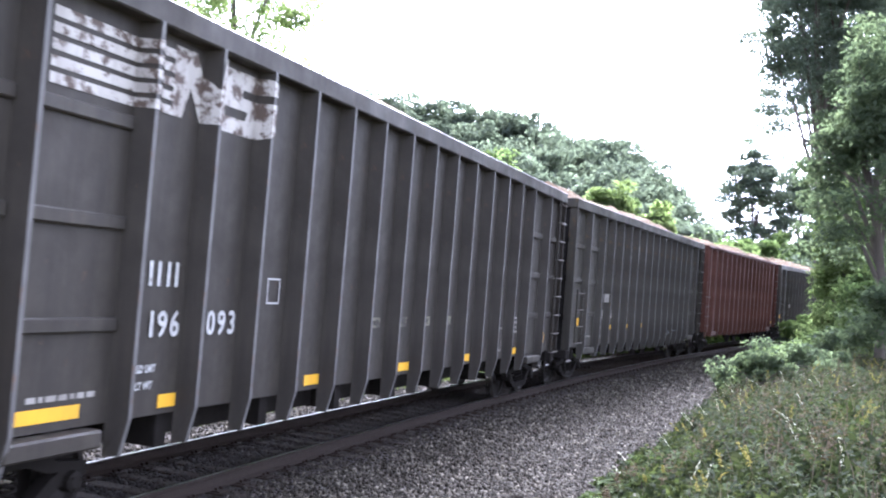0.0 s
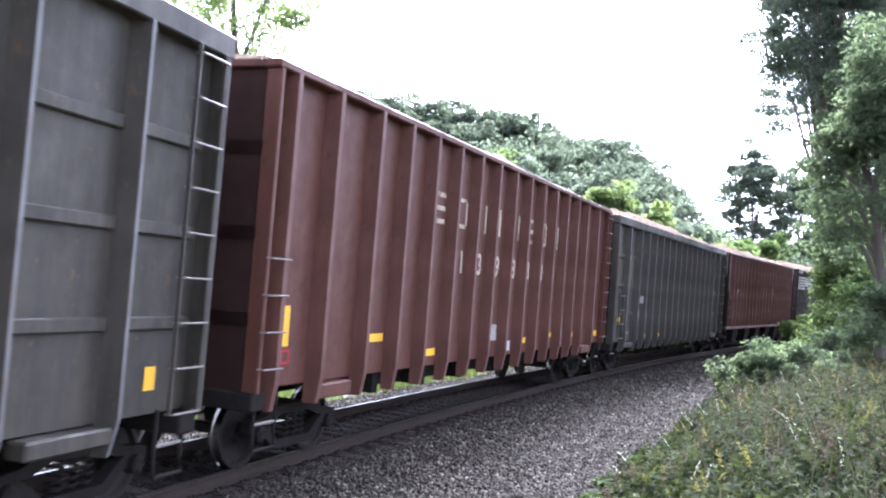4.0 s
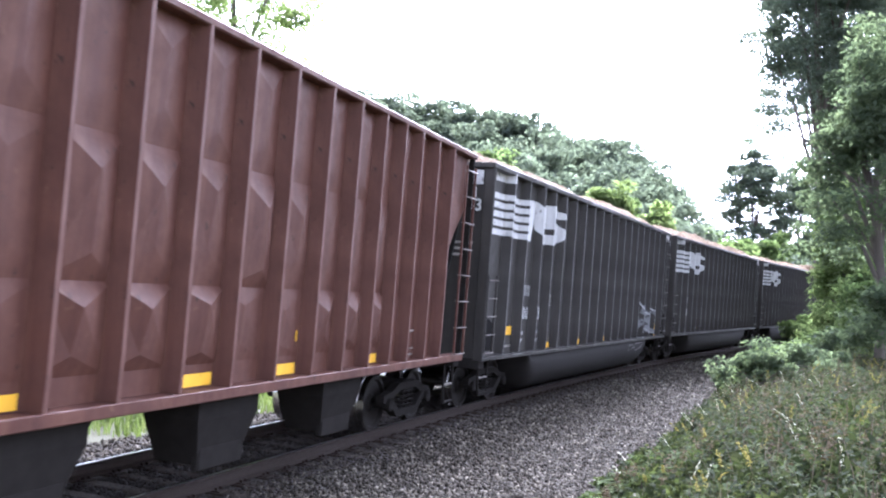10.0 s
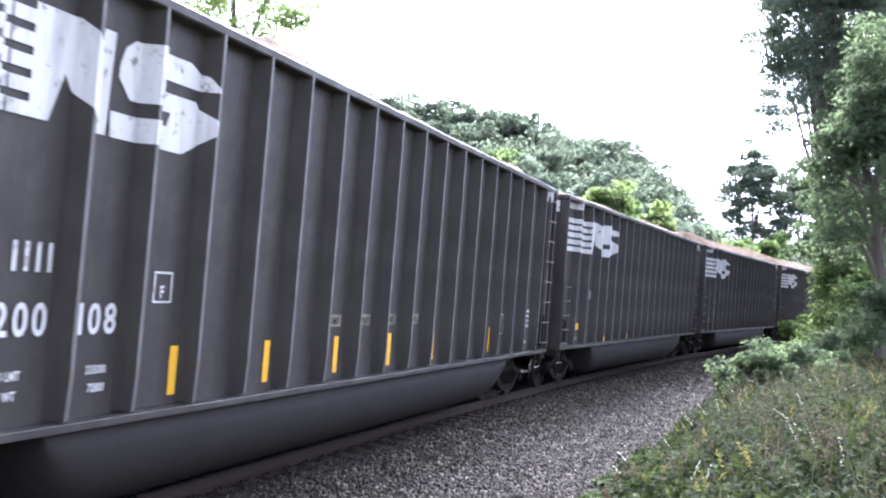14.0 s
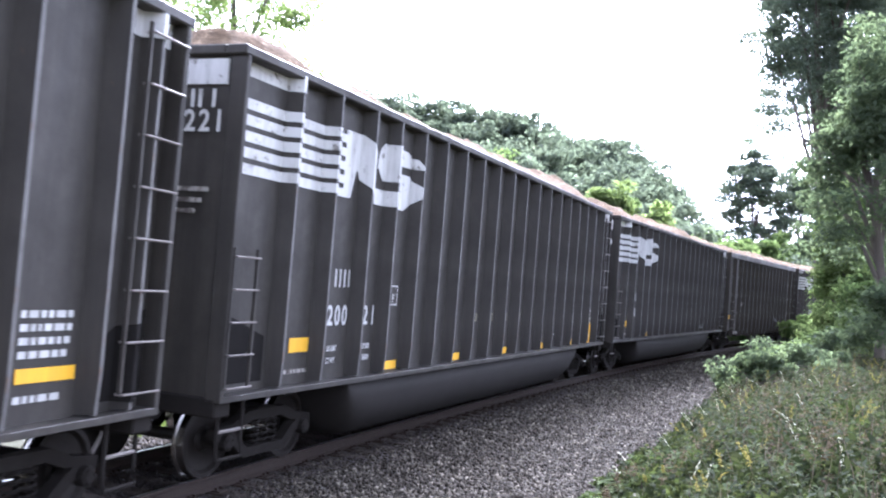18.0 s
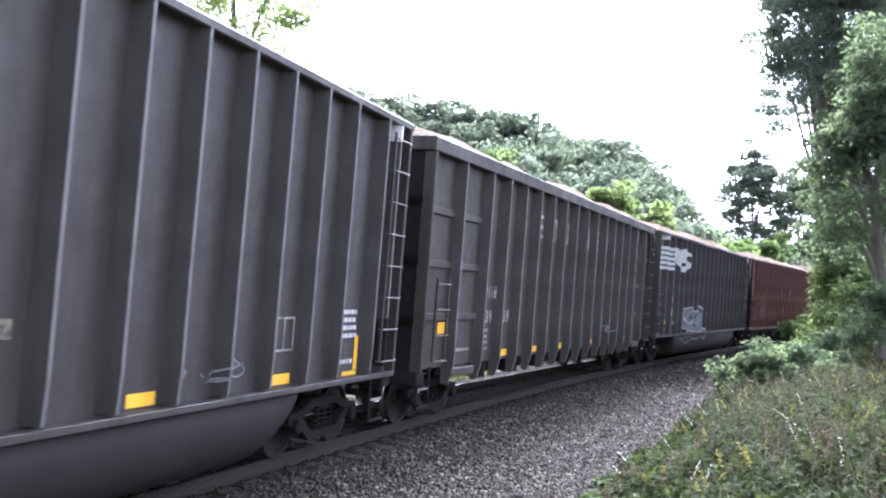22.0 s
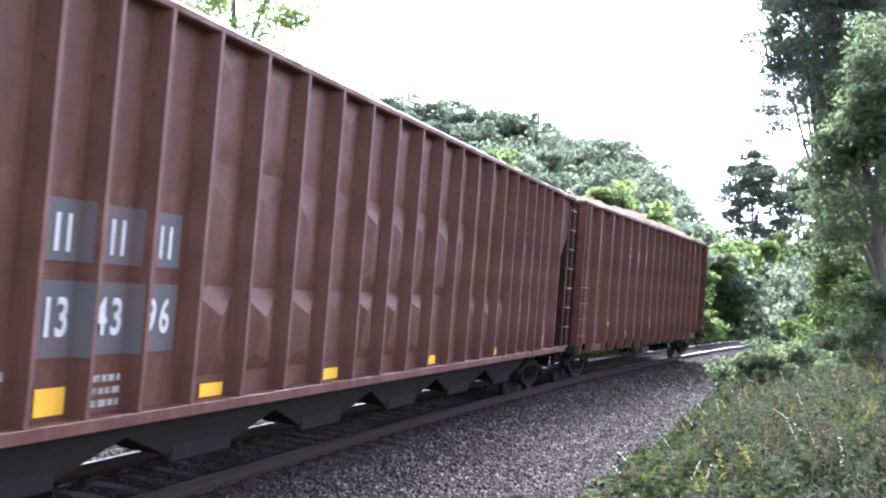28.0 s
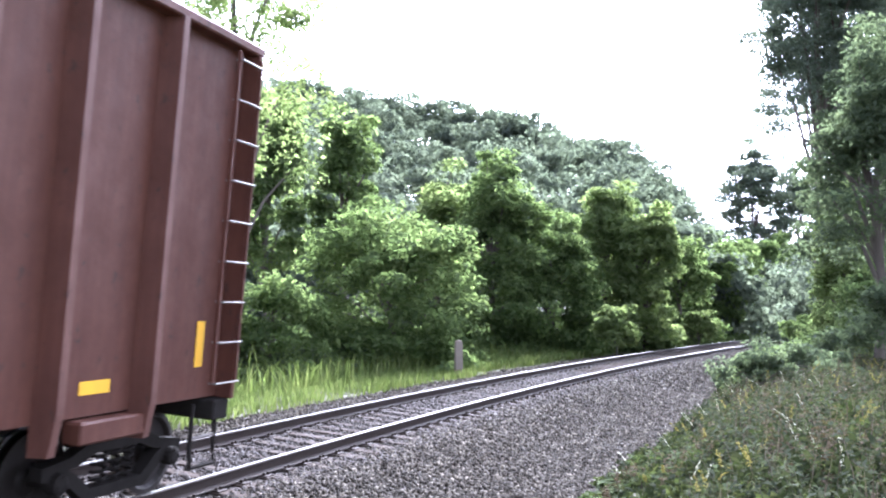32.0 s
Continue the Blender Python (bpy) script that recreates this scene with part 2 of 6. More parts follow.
def tube(bm, pts, rad, sides=6):
    """A round bar through points."""
    rings = []
    pts = [Vector(p) for p in pts]
    rads = rad if isinstance(rad, (list, tuple)) else [rad] * len(pts)
    for i, p in enumerate(pts):
        d = (pts[min(i + 1, len(pts) - 1)] - pts[max(i - 1, 0)]).normalized()
        u = d.cross(Vector((0.31, 0.2, 0.93))).normalized()
        w = d.cross(u)
        rings.append([p + (u * math.cos(k * math.tau / sides) + w * math.sin(k * math.tau / sides)) * rads[i] for k in range(sides)])
    loft(bm, rings)


def disc(bm, profile, segs=24, axis="Y"):
    """Turns a profile of (along, radius) about the axis."""
    rings = []
    for y, r in profile:
        rings.append([(r * math.cos(k * math.tau / segs), y, r * math.sin(k * math.tau / segs)) for k in range(segs)])
    loft(bm, rings)


def from_arrays(name, verts, faces, material, mats=None):
    me = bpy.data.meshes.new(name)
    nv, nf, k = len(verts), len(faces), faces.shape[1]
    me.vertices.add(nv)
    me.vertices.foreach_set("co", np.asarray(verts, np.float32).ravel())
    me.loops.add(nf * k)
    me.loops.foreach_set("vertex_index", np.asarray(faces, np.int32).ravel())
    me.polygons.add(nf)
    me.polygons.foreach_set("loop_start", np.arange(0, nf * k, k, dtype=np.int32))
    me.polygons.foreach_set("loop_total", np.full(nf, k, np.int32))
    for mt in material if isinstance(material, (list, tuple)) else [material]:
        me.materials.append(mt)
    if mats is not None:
        me.polygons.foreach_set("material_index", np.asarray(mats, np.int32))
    me.update(calc_edges=True)
    return me


# ---- ground ----
def smooth(t):
    t = min(1.0, max(0.0, t))
    return t * t * (3 - 2 * t)


def bank_edge(s):
    """How far from the centre line the weeds of the bank begin."""
    return 4.6 + 0.5 * smooth((s - 2) / 10) - 2.5 * smooth((s - 14) / 24) + 0.25 * noise.noise((s * 0.5, 1.3, 0))


def hill(s, r):
    """The wooded hill behind the track; it falls off along the line."""
    top = 22.0 * (1 - 0.75 * smooth((s - 70) / 130))
    return top * smooth((-r - 24) / 75)


def ground_z(s, r):
    n = noise.noise((s * 0.35, r * 0.35, 0.0))
    if abs(r) < 1.5:
        return cant_z(r) - 0.215 + 0.012 * n
    if r > 0:
        e = bank_edge(s)
        z = -0.235 - 0.27 * smooth((r - 1.5) / 2.2) + 0.02 * n
        up = smooth((r - e) / 3.2)
        return z + up * (0.58 + 0.12 * n) + 0.05 * n * up + 0.9 * smooth((r - 14) / 30)
    r2 = -r
    z = cant_z(-1.5) - 0.235 - 0.32 * smooth((r2 - 1.5) / 1.6) + 0.03 * n
    return z - 0.5 * smooth((r2 - 9) / 6) + 0.3 * n * smooth((r2 - 9) / 6) + hill(s, r)


def build_ground():
    ss = [-700, -450, -250, -150, -90, -60, -40, -25] + [-15 + 0.8 * i for i in range(95)] + [63, 66, 70, 75, 80, 88, 96, 108, 125, 150, 200, 280, 400, 600, 1000 - DS]
    rs = [-700, -450, -280, -190, -140, -110, -90, -75, -62, -50, -42, -35, -29, -24, -20, -17, -14.5, -12.5, -11, -9.5, -8.3, -7.2, -6.2, -5.3, -4.5, -3.8, -3.2, -2.7, -2.2, -1.8, -1.5, -1.49,
          -1.0, -0.5, 0, 0.5, 1.0, 1.49, 1.5, 1.8, 2.1, 2.4, 2.8, 3.2, 3.6, 4.0, 4.4, 4.8, 5.2, 5.6, 6.0, 6.5, 7.0, 7.6, 8.4, 9.5, 11, 13, 16, 20, 26, 34, 45, 60, 85, 120, 160, 195]
    verts, faces, mats = [], [], []
    for s in ss:
        for r in rs:
            verts.append(off_track(s, r, ground_z(s, r)))
    w = len(rs)
    for i in range(len(ss) - 1):
        for j in range(w - 1):
            faces.append((i * w + j, (i + 1) * w + j, (i + 1) * w + j + 1, i * w + j + 1))
            rm = (rs[j] + rs[j + 1]) / 2
            mats.append(0 if -3.7 < rm < bank_edge(ss[i]) + 0.1 else 1)
    me = from_arrays("ground", np.array([tuple(v) for v in verts]), np.array(faces)[:, ::-1], [M_BALLAST, M_SOIL], mats)
    me.polygons.foreach_set("use_smooth", [True] * len(me.polygons))
    return tagged(new("ground", me), "grey ballast track bed with weedy soil banks", "ground", kind="structure")


ground = build_ground()


def scatter_stones():
    """Loose ballast stones on the bed and its shoulder."""
    rng = np.random.default_rng(5)
    base = np.array([(1, 0, 0), (0, 1, 0), (-1, 0, 0), (0, -1, 0), (0, 0, 1), (0, 0, -1)], float)
    tri = np.array([(0, 1, 4), (1, 2, 4), (2, 3, 4), (3, 0, 4), (1, 0, 5), (2, 1, 5), (3, 2, 5), (0, 3, 5)])
    vs, fs, k, oily = [], [], 0, []
    for s0, s1, r0, r1, per, size in STONES:
        for _ in range(int((s1 - s0) * (r1 - r0) * per)):  # spread at random
            s, r = rng.uniform(s0, s1), rng.uniform(r0, r1)
            if r > bank_edge(s) + 0.5:
                continue
            p = off_track(s, r, ground_z(s, r) + 0.012)
            q = size * rng.uniform(0.55, 1.5)
            m = rng.normal(0, 1, (3, 3)) * 0.25 + np.eye(3)
            m = m @ np.linalg.qr(rng.normal(0, 1, (3, 3)))[0]
            vs.append(base * (1, 0.8, 0.7) * q @ m.T + np.array(p))
            fs.append(tri + k)
            oily.append(abs(r) < 0.75 + 1.2 * rng.uniform(0, 1) ** 1.7)
            k += 6
    dark = [1 if o else 0 for o in oily for _ in range(8)]
    me = from_arrays("ballast_stones", np.concatenate(vs), np.concatenate(fs), [M_STONE, M_OILY], dark)
    tagged(new("ballast_stones", me), "loose crushed grey ballast stones along the track", "ballast", kind="stuff")


# s from, s to, r from, r to, stones per square metre, half size
STONES = [(-4, 8, 0.95, 5.2, 620, 0.034), (8, 20, 0.95, 5.6, 420, 0.036), (20, 40, 0.95, 5.0, 150, 0.045), (40, 62, 0.95, 3.4, 60, 0.06),
          (-4, 22, -0.65, 0.65, 330, 0.034), (-4, 22, -3.9, -0.95, 160, 0.036), (22, 45, -4.0, -0.95, 50, 0.05)]
scatter_stones()


# ---- track ----
RAIL = [(-0.07, -0.172), (0.07, -0.172), (0.07, -0.158), (0.012, -0.13), (0.009, -0.05), (0.035, -0.036), (0.036, -0.009), (0.022, 0.0), (-0.022, 0.0), (-0.036, -0.009), (-0.035, -0.036), (-0.009, -0.05), (-0.012, -0.13), (-0.07, -0.158)]


def build_track():
    track = tagged(new("railway_track"), "single curved railway track with shiny worn rail heads on timber ties", "railway track")
    ss = [-250, -120, -60] + [-40 + 1.5 * i for i in range(100)] + [120, 150, 200, 300, 450]
    for side in (-1, 1):
        bm = bmesh.new()
        rings = []
        for s in ss:
            m = track_pose(s)
            rings.append([m @ Vector((0, side * GAUGE / 2 + y, z)) for y, z in RAIL])
        loft(bm, rings)
        bm.faces.ensure_lookup_table()
        me = mesh_of(bm, "rail", [M_RAIL, M_HEAD])
        for f in me.polygons:
            i = f.index % len(RAIL)
            f.material_index = 1 if i == 7 else 0
        part_mesh("rail", me, track, "steel rail with a polished head and rusty web")
    rng = random.Random(3)
    ties = []
    for k in range(4):
        bm = bmesh.new()
        box(bm, -0.115, 0.115, -1.32 - 0.03 * k, 1.3, -0.36, -0.185, 0.012)
        for v in bm.verts:
            v.co += Vector((rng.uniform(-0.01, 0.01), rng.uniform(-0.02, 0.02), rng.uniform(-0.008, 0.004)))
        ties.append(mesh_of(bm, "tie", M_TIE))
    bm = bmesh.new()
    box(bm, -0.09, 0.09, -0.17, 0.17, -0.185, -0.170)
    for y in (-0.1, 0.1):
        for x in (-0.05, 0.05):
            box(bm, x - 0.012, x + 0.012, y - 0.02, y + 0.02, -0.175, -0.135)
    plate = mesh_of(bm, "tie_plate", M_RAIL)
    s = -14.0
    while s < 110:
        m = track_pose(s) @ pose(0, rng.uniform(-0.05, 0.05), 0, 0, 0, rng.uniform(-2, 2))
        if s < 96:
            part_mesh("tie", rng.choice(ties), track, m=m)
        if -4 < s < 34:
            for y in (-GAUGE / 2, GAUGE / 2):
                part_mesh("tie_plate", plate, track, m=track_pose(s) @ pose(0, y, 0))
        s += 0.53 + rng.uniform(-0.03, 0.03)
    return track


build_track()


# ---- freight cars ----
W = 1.62                 # half width over the posts
SHEET = W - 0.19         # half width of the side sheets
WHEEL_R = 0.457
FLARE = 0.07             # how far a post widens towards its sheet
SPEED = 8.572
CACHE = {}


def cached(key, make):
    if key not in CACHE:
        CACHE[key] = make()
    return CACHE[key]


def post_mesh(z0, z1, width, foot, mat):
    """A pressed side post, hat shaped in plan, tapered in at its foot."""
    def make():
        bm = bmesh.new()
        d = W - SHEET
        rings = []
        for z, k in ((z0, foot), (z0 + 0.35, 1.0), (z1, 1.0)):
            y = -SHEET - d * k
            rings.append([(-width / 2 - FLARE, -SHEET + 0.01, z), (-width / 2, y, z), (width / 2, y, z), (width / 2 + FLARE, -SHEET + 0.01, z)])
        loft(bm, rings)
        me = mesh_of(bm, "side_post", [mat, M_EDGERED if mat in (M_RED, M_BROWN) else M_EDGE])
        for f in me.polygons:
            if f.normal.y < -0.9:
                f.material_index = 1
        return me
    return cached(("post", z0, z1, width, foot, mat.name), make)


def bar(parent, name, mat, dims, bevel=0.0, label=""):
    bm = bmesh.new()
    box(bm, *dims, bevel)
    return part(name, bm, mat, parent, label)


def panel_mesh(w, z0, z1, mat, dents, seed):
    """One bay of side sheet, a little wavy."""
    def make():
        nx, nz = 6, max(6, int((z1 - z0) * 5))
        bm = bmesh.new()
        grid = []
        for j in range(nz + 1):
            row = []
            for i in range(nx + 1):
                u, v = i / nx, j / nz
                y = dents * math.sin(math.pi * u) * math.sin(math.pi * v) ** 0.7 * (0.6 + 0.8 * noise.noise((u * 2 + seed * 3.1, v * 6, seed)))
                row.append(bm.verts.new((-w / 2 + w * u, y, z0 + (z1 - z0) * v)))
            grid.append(row)
        for j in range(nz):
            for i in range(nx):
                bm.faces.new((grid[j][i], grid[j][i + 1], grid[j + 1][i + 1], grid[j + 1][i]))
        return mesh_of(bm, "side_panel", mat, True)

    def buckled():
        """Three fields, one over another, each pressed out into a hipped ridge below its crease."""
        rng = random.Random(seed * 13 + 5)
        bm = bmesh.new()
        lines = [z0 + 0.24, 2.30, 3.58, z1]
        edge = [(bm.verts.new((-w / 2, 0, z)), bm.verts.new((w / 2, 0, z))) for z in lines]
        for k in range(3):
            (bl, br), (tl, tr) = edge[k], edge[k + 1]
            h = lines[k + 1] - lines[k]
            x, deep = w * rng.uniform(-0.10, 0.14), dents * rng.choice((0.35, 0.7, 1.0, 1.15)) * (0.6 if k == 2 else 1.0)
            top = bm.verts.new((x, -deep, lines[k + 1] - h * rng.uniform(0.22, 0.36)))
            low = bm.verts.new((x + w * rng.uniform(-0.06, 0.06), -deep * 0.55, lines[k] + h * rng.uniform(0.16, 0.3)))
            for f in ((tl, top, tr), (tl, bl, low, top), (tr, top, low, br), (bl, br, low)):
                bm.faces.new(f)
        foot = [bm.verts.new((x, 0, z0)) for x in (-w / 2, w / 2)]
        bm.faces.new((foot[0], foot[1], edge[0][1], edge[0][0]))
        bmesh.ops.triangulate(bm, faces=bm.faces)
        bmesh.ops.recalc_face_normals(bm, faces=bm.faces)
        bm.normal_update()
        if sum(f.normal.y for f in bm.faces) > 0:
            bmesh.ops.reverse_faces(bm, faces=bm.faces)
        return mesh_of(bm, "side_panel", mat)
    return cached(("panel", round(w, 3), z0, z1, mat.name, dents, seed), buckled if dents > 0.02 else make)


def ladder(parent, x0, x1, y, z0, z1, n, mat, stiles=True, name="ladder", axis="X"):
    """Grab irons or a full ladder; each rung is a part of it."""
    lad = new(name)
    lad.parent = parent
    if stiles:
        for x in (x0, x1):
            bm = bmesh.new()
            box(bm, x - 0.018, x + 0.018, y - 0.02, y + 0.02, z0, z1 + 0.1, 0.006)
            part("stile", bm, mat, lad)

    def make():
        bm = bmesh.new()
        w = x1 - x0
        tube(bm, [(-w / 2, 0.05, 0), (-w / 2, -0.035, 0), (w / 2, -0.035, 0), (w / 2, 0.05, 0)], 0.012, 6)
        return mesh_of(bm, "rung", M_RUNG)
    me = cached(("rung", round(x1 - x0, 3)), make)
    for i in range(n):
        part_mesh("rung", me, lad, m=pose((x0 + x1) / 2, y - 0.01, z0 + (z1 - z0) * i / (n - 1)))
    return lad


def text_mesh(body, height, mat, squeeze=0.8):
    def make():
        cu = bpy.data.curves.new("letters", "FONT")
        cu.body, cu.size, cu.extrude, cu.resolution_u = body, height / 0.72, 0.001, 3
        cu.offset = 0.028 * height
        ob = bpy.data.objects.new("letters", cu)
        me = bpy.data.meshes.new_from_object(ob)
        bpy.data.objects.remove(ob)
        me.transform(Matrix.Diagonal((squeeze, 1, 1, 1)))
        me.materials.append(mat)
        return me
    return cached(("text", body, height, mat.name, squeeze), make)


def lettering(parent, body, u, z, height, mat, y=None, squeeze=0.8, name="stencilled_number"):
    y = -SHEET - 0.012 if y is None else y
    if height > 0.2 and len(body) > 1:
        for k, ch in enumerate(body):
            lettering(parent, ch, u + k * height * 0.88 * squeeze + (height * 0.12 if ch == "1" else 0.0), z, height, mat, y, squeeze, name)
        return None
    return part_mesh(name, text_mesh(body, height, mat, squeeze), parent, m=pose(u, y, z, 90, 0, 0))


def clip_poly(poly, u0, u1):
    for edge, keep in ((u0, 1), (u1, -1)):
        out = []
        for a, b in zip(poly, poly[1:] + poly[:1]):
            ia, ib = (a[0] - edge) * keep >= 0, (b[0] - edge) * keep >= 0
            if ia:
                out.append(a)
            if ia != ib:
                t = (edge - a[0]) / (b[0] - a[0])
                out.append((edge, a[1] + (b[1] - a[1]) * t))
        poly = out
        if len(poly) < 3:
            return []
    return poly


def painted(parent, name, polys, posts, pw, mat, label="", lift=0.006):
    """Paint laid over sheets and posts alike: each outline is cut where it crosses a post."""
    if len(polys) > 1 and name in SINGLE and not isinstance(polys, tuple):
        for poly in polys:
            painted(parent, name, poly if isinstance(poly, tuple) else [poly], posts, pw, mat, label, lift)
        return None
    bm = bmesh.new()
    for poly in polys:
        lo, hi = min(p[0] for p in poly), max(p[0] for p in poly)
        cuts = []
        prev = -99.0
        for p in posts:
            e = min(lift, 0.008)
            a, b = p - pw / 2 - FLARE - e, p - pw / 2 - e
            c, d = p + pw / 2 + e, p + pw / 2 + FLARE + e
            cuts += [(prev, a, -SHEET, -SHEET), (a, b, -SHEET, -W), (b, c, -W, -W), (c, d, -W, -SHEET)]
            prev = d
        cuts.append((prev, 99.0, -SHEET, -SHEET))
        if name in BETWEEN:
            cuts = [c for c in cuts if c[2] == c[3] == -SHEET]
        for a, b, ya, yb in cuts:
            if b <= lo or a >= hi:
                continue
            q = clip_poly(poly, a, b)
            if q:
                try:
                    f = bm.faces.new([bm.verts.new((u, ya + (yb - ya) * (u - a) / (b - a) - lift, z)) for u, z in q])
                    f.normal_update()
                    if f.normal.y > 0:
                        f.normal_flip()
                except ValueError:
                    pass
    bmesh.ops.remove_doubles(bm, verts=bm.verts, dist=0.002)
    return part(name, bm, mat, parent, label)


BETWEEN = ("yellow_tape", "load_mark", "data_frame", "data_panel", "plate_mark", "small_print", "placard")   # stuck or stencilled on the sheets alone
SINGLE = ("yellow_tape", "small_print", "faded_name", "repaint_patch", "owner_mark", "emblem_band", "emblem_block", "white_corner_patch", "spray_fill", "spray_outline", "spray_scribble")


def rect(u0, u1, z0, z1, slant=0.0):
    return [(u0, z0), (u1, z0), (u1 + slant, z1), (u0 + slant, z1)]


def stroke(pts, w):
    """A brush line as four-sided pieces."""
    dirs = []
    for (a, b), (c, d) in zip(pts, pts[1:]):
        l = math.hypot(c - a, d - b) or 1
        dirs.append(((c - a) / l, (d - b) / l))
    side = []
    for i, (u, z) in enumerate(pts):
        p, q = dirs[max(0, i - 1)], dirs[min(i, len(dirs) - 1)]
        nx, nz = -(p[1] + q[1]), p[0] + q[0]
        l = math.hypot(nx, nz) or 1
        side.append((nx / l * w / 2, nz / l * w / 2))
    return [[(a + m, b + n), (a - m, b - n), (c - o, d - r), (c + o, d + r)] for (a, b), (c, d), (m, n), (o, r) in zip(pts, pts[1:], side, side[1:])]


def curve(pts, n=4):
    """A smooth line through the given points."""
    out = []
    for i in range(len(pts) - 1):
        p0, p1, p2, p3 = pts[max(0, i - 1)], pts[i], pts[i + 1], pts[min(len(pts) - 1, i + 2)]
        for k in range(n):
            t = k / n
            out.append(tuple(0.5 * (2 * b + (c - a) * t + (2 * a - 5 * b + 4 * c - d) * t * t + (3 * b - a - 3 * c + d) * t ** 3) for a, b, c, d in zip(p0, p1, p2, p3)))
    return out + [pts[-1]]


def wheelset_meshes():
    bm = bmesh.new()
    for sgn in (-1, 1):
        y = sgn * GAUGE / 2
        prof = [(y - sgn * 0.075, WHEEL_R + 0.026), (y - sgn * 0.045, WHEEL_R + 0.024), (y - sgn * 0.036, WHEEL_R), (y + sgn * 0.065, WHEEL_R - 0.004), (y + sgn * 0.068, WHEEL_R - 0.06),
                (y + sgn * 0.02, WHEEL_R - 0.09), (y + sgn * 0.0, 0.16), (y + sgn * 0.05, 0.12), (y + sgn * 0.05, 0.02)]
        disc(bm, [(prof[0][0], 0.05)] + prof, 28)
    disc(bm, [(-1.05, 0.03), (-1.05, 0.075), (1.05, 0.075), (1.05, 0.03)], 12)
    bmesh.ops.recalc_face_normals(bm, faces=bm.faces)
    me = mesh_of(bm, "wheelset", [M_WHEEL, M_TREAD])
    for f in me.polygons:
        rr = [math.hypot(me.vertices[i].co.x, me.vertices[i].co.z) for i in f.vertices]
        if min(rr) > WHEEL_R - 0.01:
            f.material_index = 1
    bm = bmesh.new()
    for sgn in (-1,):
        disc(bm, [(sgn * 1.02, 0.02), (sgn * 1.02, 0.105), (sgn * 1.13, 0.10), (sgn * 1.15, 0.06), (sgn * 1.15, 0.01)], 12)
        for k in range(3):
            a = k * math.tau / 3
            box(bm, 0.06 * math.cos(a) - 0.016, 0.06 * math.cos(a) + 0.016, sgn * 1.14 - 0.015, sgn * 1.14 + 0.015, 0.06 * math.sin(a) - 0.016, 0.06 * math.sin(a) + 0.016)
    bmesh.ops.recalc_face_normals(bm, faces=bm.faces)
    cap = mesh_of(bm, "bearing_cap", M_UNDER)
    return me, cap


def side_frame_mesh():
    """A cast truck side frame with its window for the springs."""
    bm = bmesh.new()
    y0, y1 = -0.07, 0.07
    outer = [(-1.08, 0.62), (-0.72, 0.66), (-0.42, 0.78), (0.42, 0.78), (0.72, 0.66), (1.08, 0.62), (1.08, 0.50), (0.74, 0.42), (0.46, 0.22), (-0.46, 0.22), (-0.74, 0.42), (-1.08, 0.50)]
    inner = [(-0.72, 0.56), (-0.60, 0.57), (-0.34, 0.66), (0.34, 0.66), (0.60, 0.57), (0.72, 0.56), (0.70, 0.54), (0.62, 0.50), (0.40, 0.33), (-0.40, 0.33), (-0.62, 0.50), (-0.70, 0.54)]
    vo = {y: [bm.verts.new((x, y, z)) for x, z in outer] for y in (y0, y1)}
    vi = {y: [bm.verts.new((x, y, z)) for x, z in inner] for y in (y0, y1)}
    n = len(outer)
    for i in range(n):
        j = (i + 1) % n
        bm.faces.new((vo[y0][i], vo[y0][j], vi[y0][j], vi[y0][i]))
        bm.faces.new((vo[y1][j], vo[y1][i], vi[y1][i], vi[y1][j]))
        bm.faces.new((vo[y0][j], vo[y0][i], vo[y1][i], vo[y1][j]))
        bm.faces.new((vi[y0][i], vi[y0][j], vi[y1][j], vi[y1][i]))
    return mesh_of(bm, "side_frame", M_UNDER)


def spring_mesh():
    bm = bmesh.new()
    for cx in (0.0,):
        pts = [(cx + 0.075 * math.cos(a), 0.075 * math.sin(a), 0.34 + 0.012 * a) for a in [k * 0.7 for k in range(36)]]
        tube(bm, pts, 0.017, 5)
    return mesh_of(bm, "spring", M_UNDER)


WHEELS = []              # (wheelset, place in its car)


def trucks(car, half, inset):
    ws, cap = cached("wheelset", wheelset_meshes)
    sf, sp = cached("side_frame", side_frame_mesh), cached("spring", spring_mesh)
    for sgn in (-1, 1):
        cx = sgn * (half - 1.52) + 0.33
        tr = new("truck")
        tr.parent = car
        tr.matrix_basis = pose(cx, 0, 0)
        tagged(tr, "dark cast three-piece truck")
        for y in (-1.0, 1.0):
            part_mesh("side_frame", sf, tr, m=pose(0, y, 0))
            for dx in (-0.2, 0.0, 0.2):
                part_mesh("spring", sp, tr, m=pose(dx, y, 0))
        bm = bmesh.new()
        box(bm, -0.19, 0.19, -1.06, 1.06, 0.62, 0.80, 0.03)
        part("bolster", bm, M_UNDER, tr)
        for dx in (-0.885, 0.885):
            w = part_mesh("wheelset", ws, car, "steel wheelset with polished treads")
            place = Vector((cx + dx, 0, WHEEL_R))
            w.matrix_basis = Matrix.Translation(place)
            part_mesh("bearing_cap", cap, w)
            part_mesh("bearing_cap", cap, w, m=pose(0, 0, 0, 0, 0, 180))
            WHEELS.append((w, place))


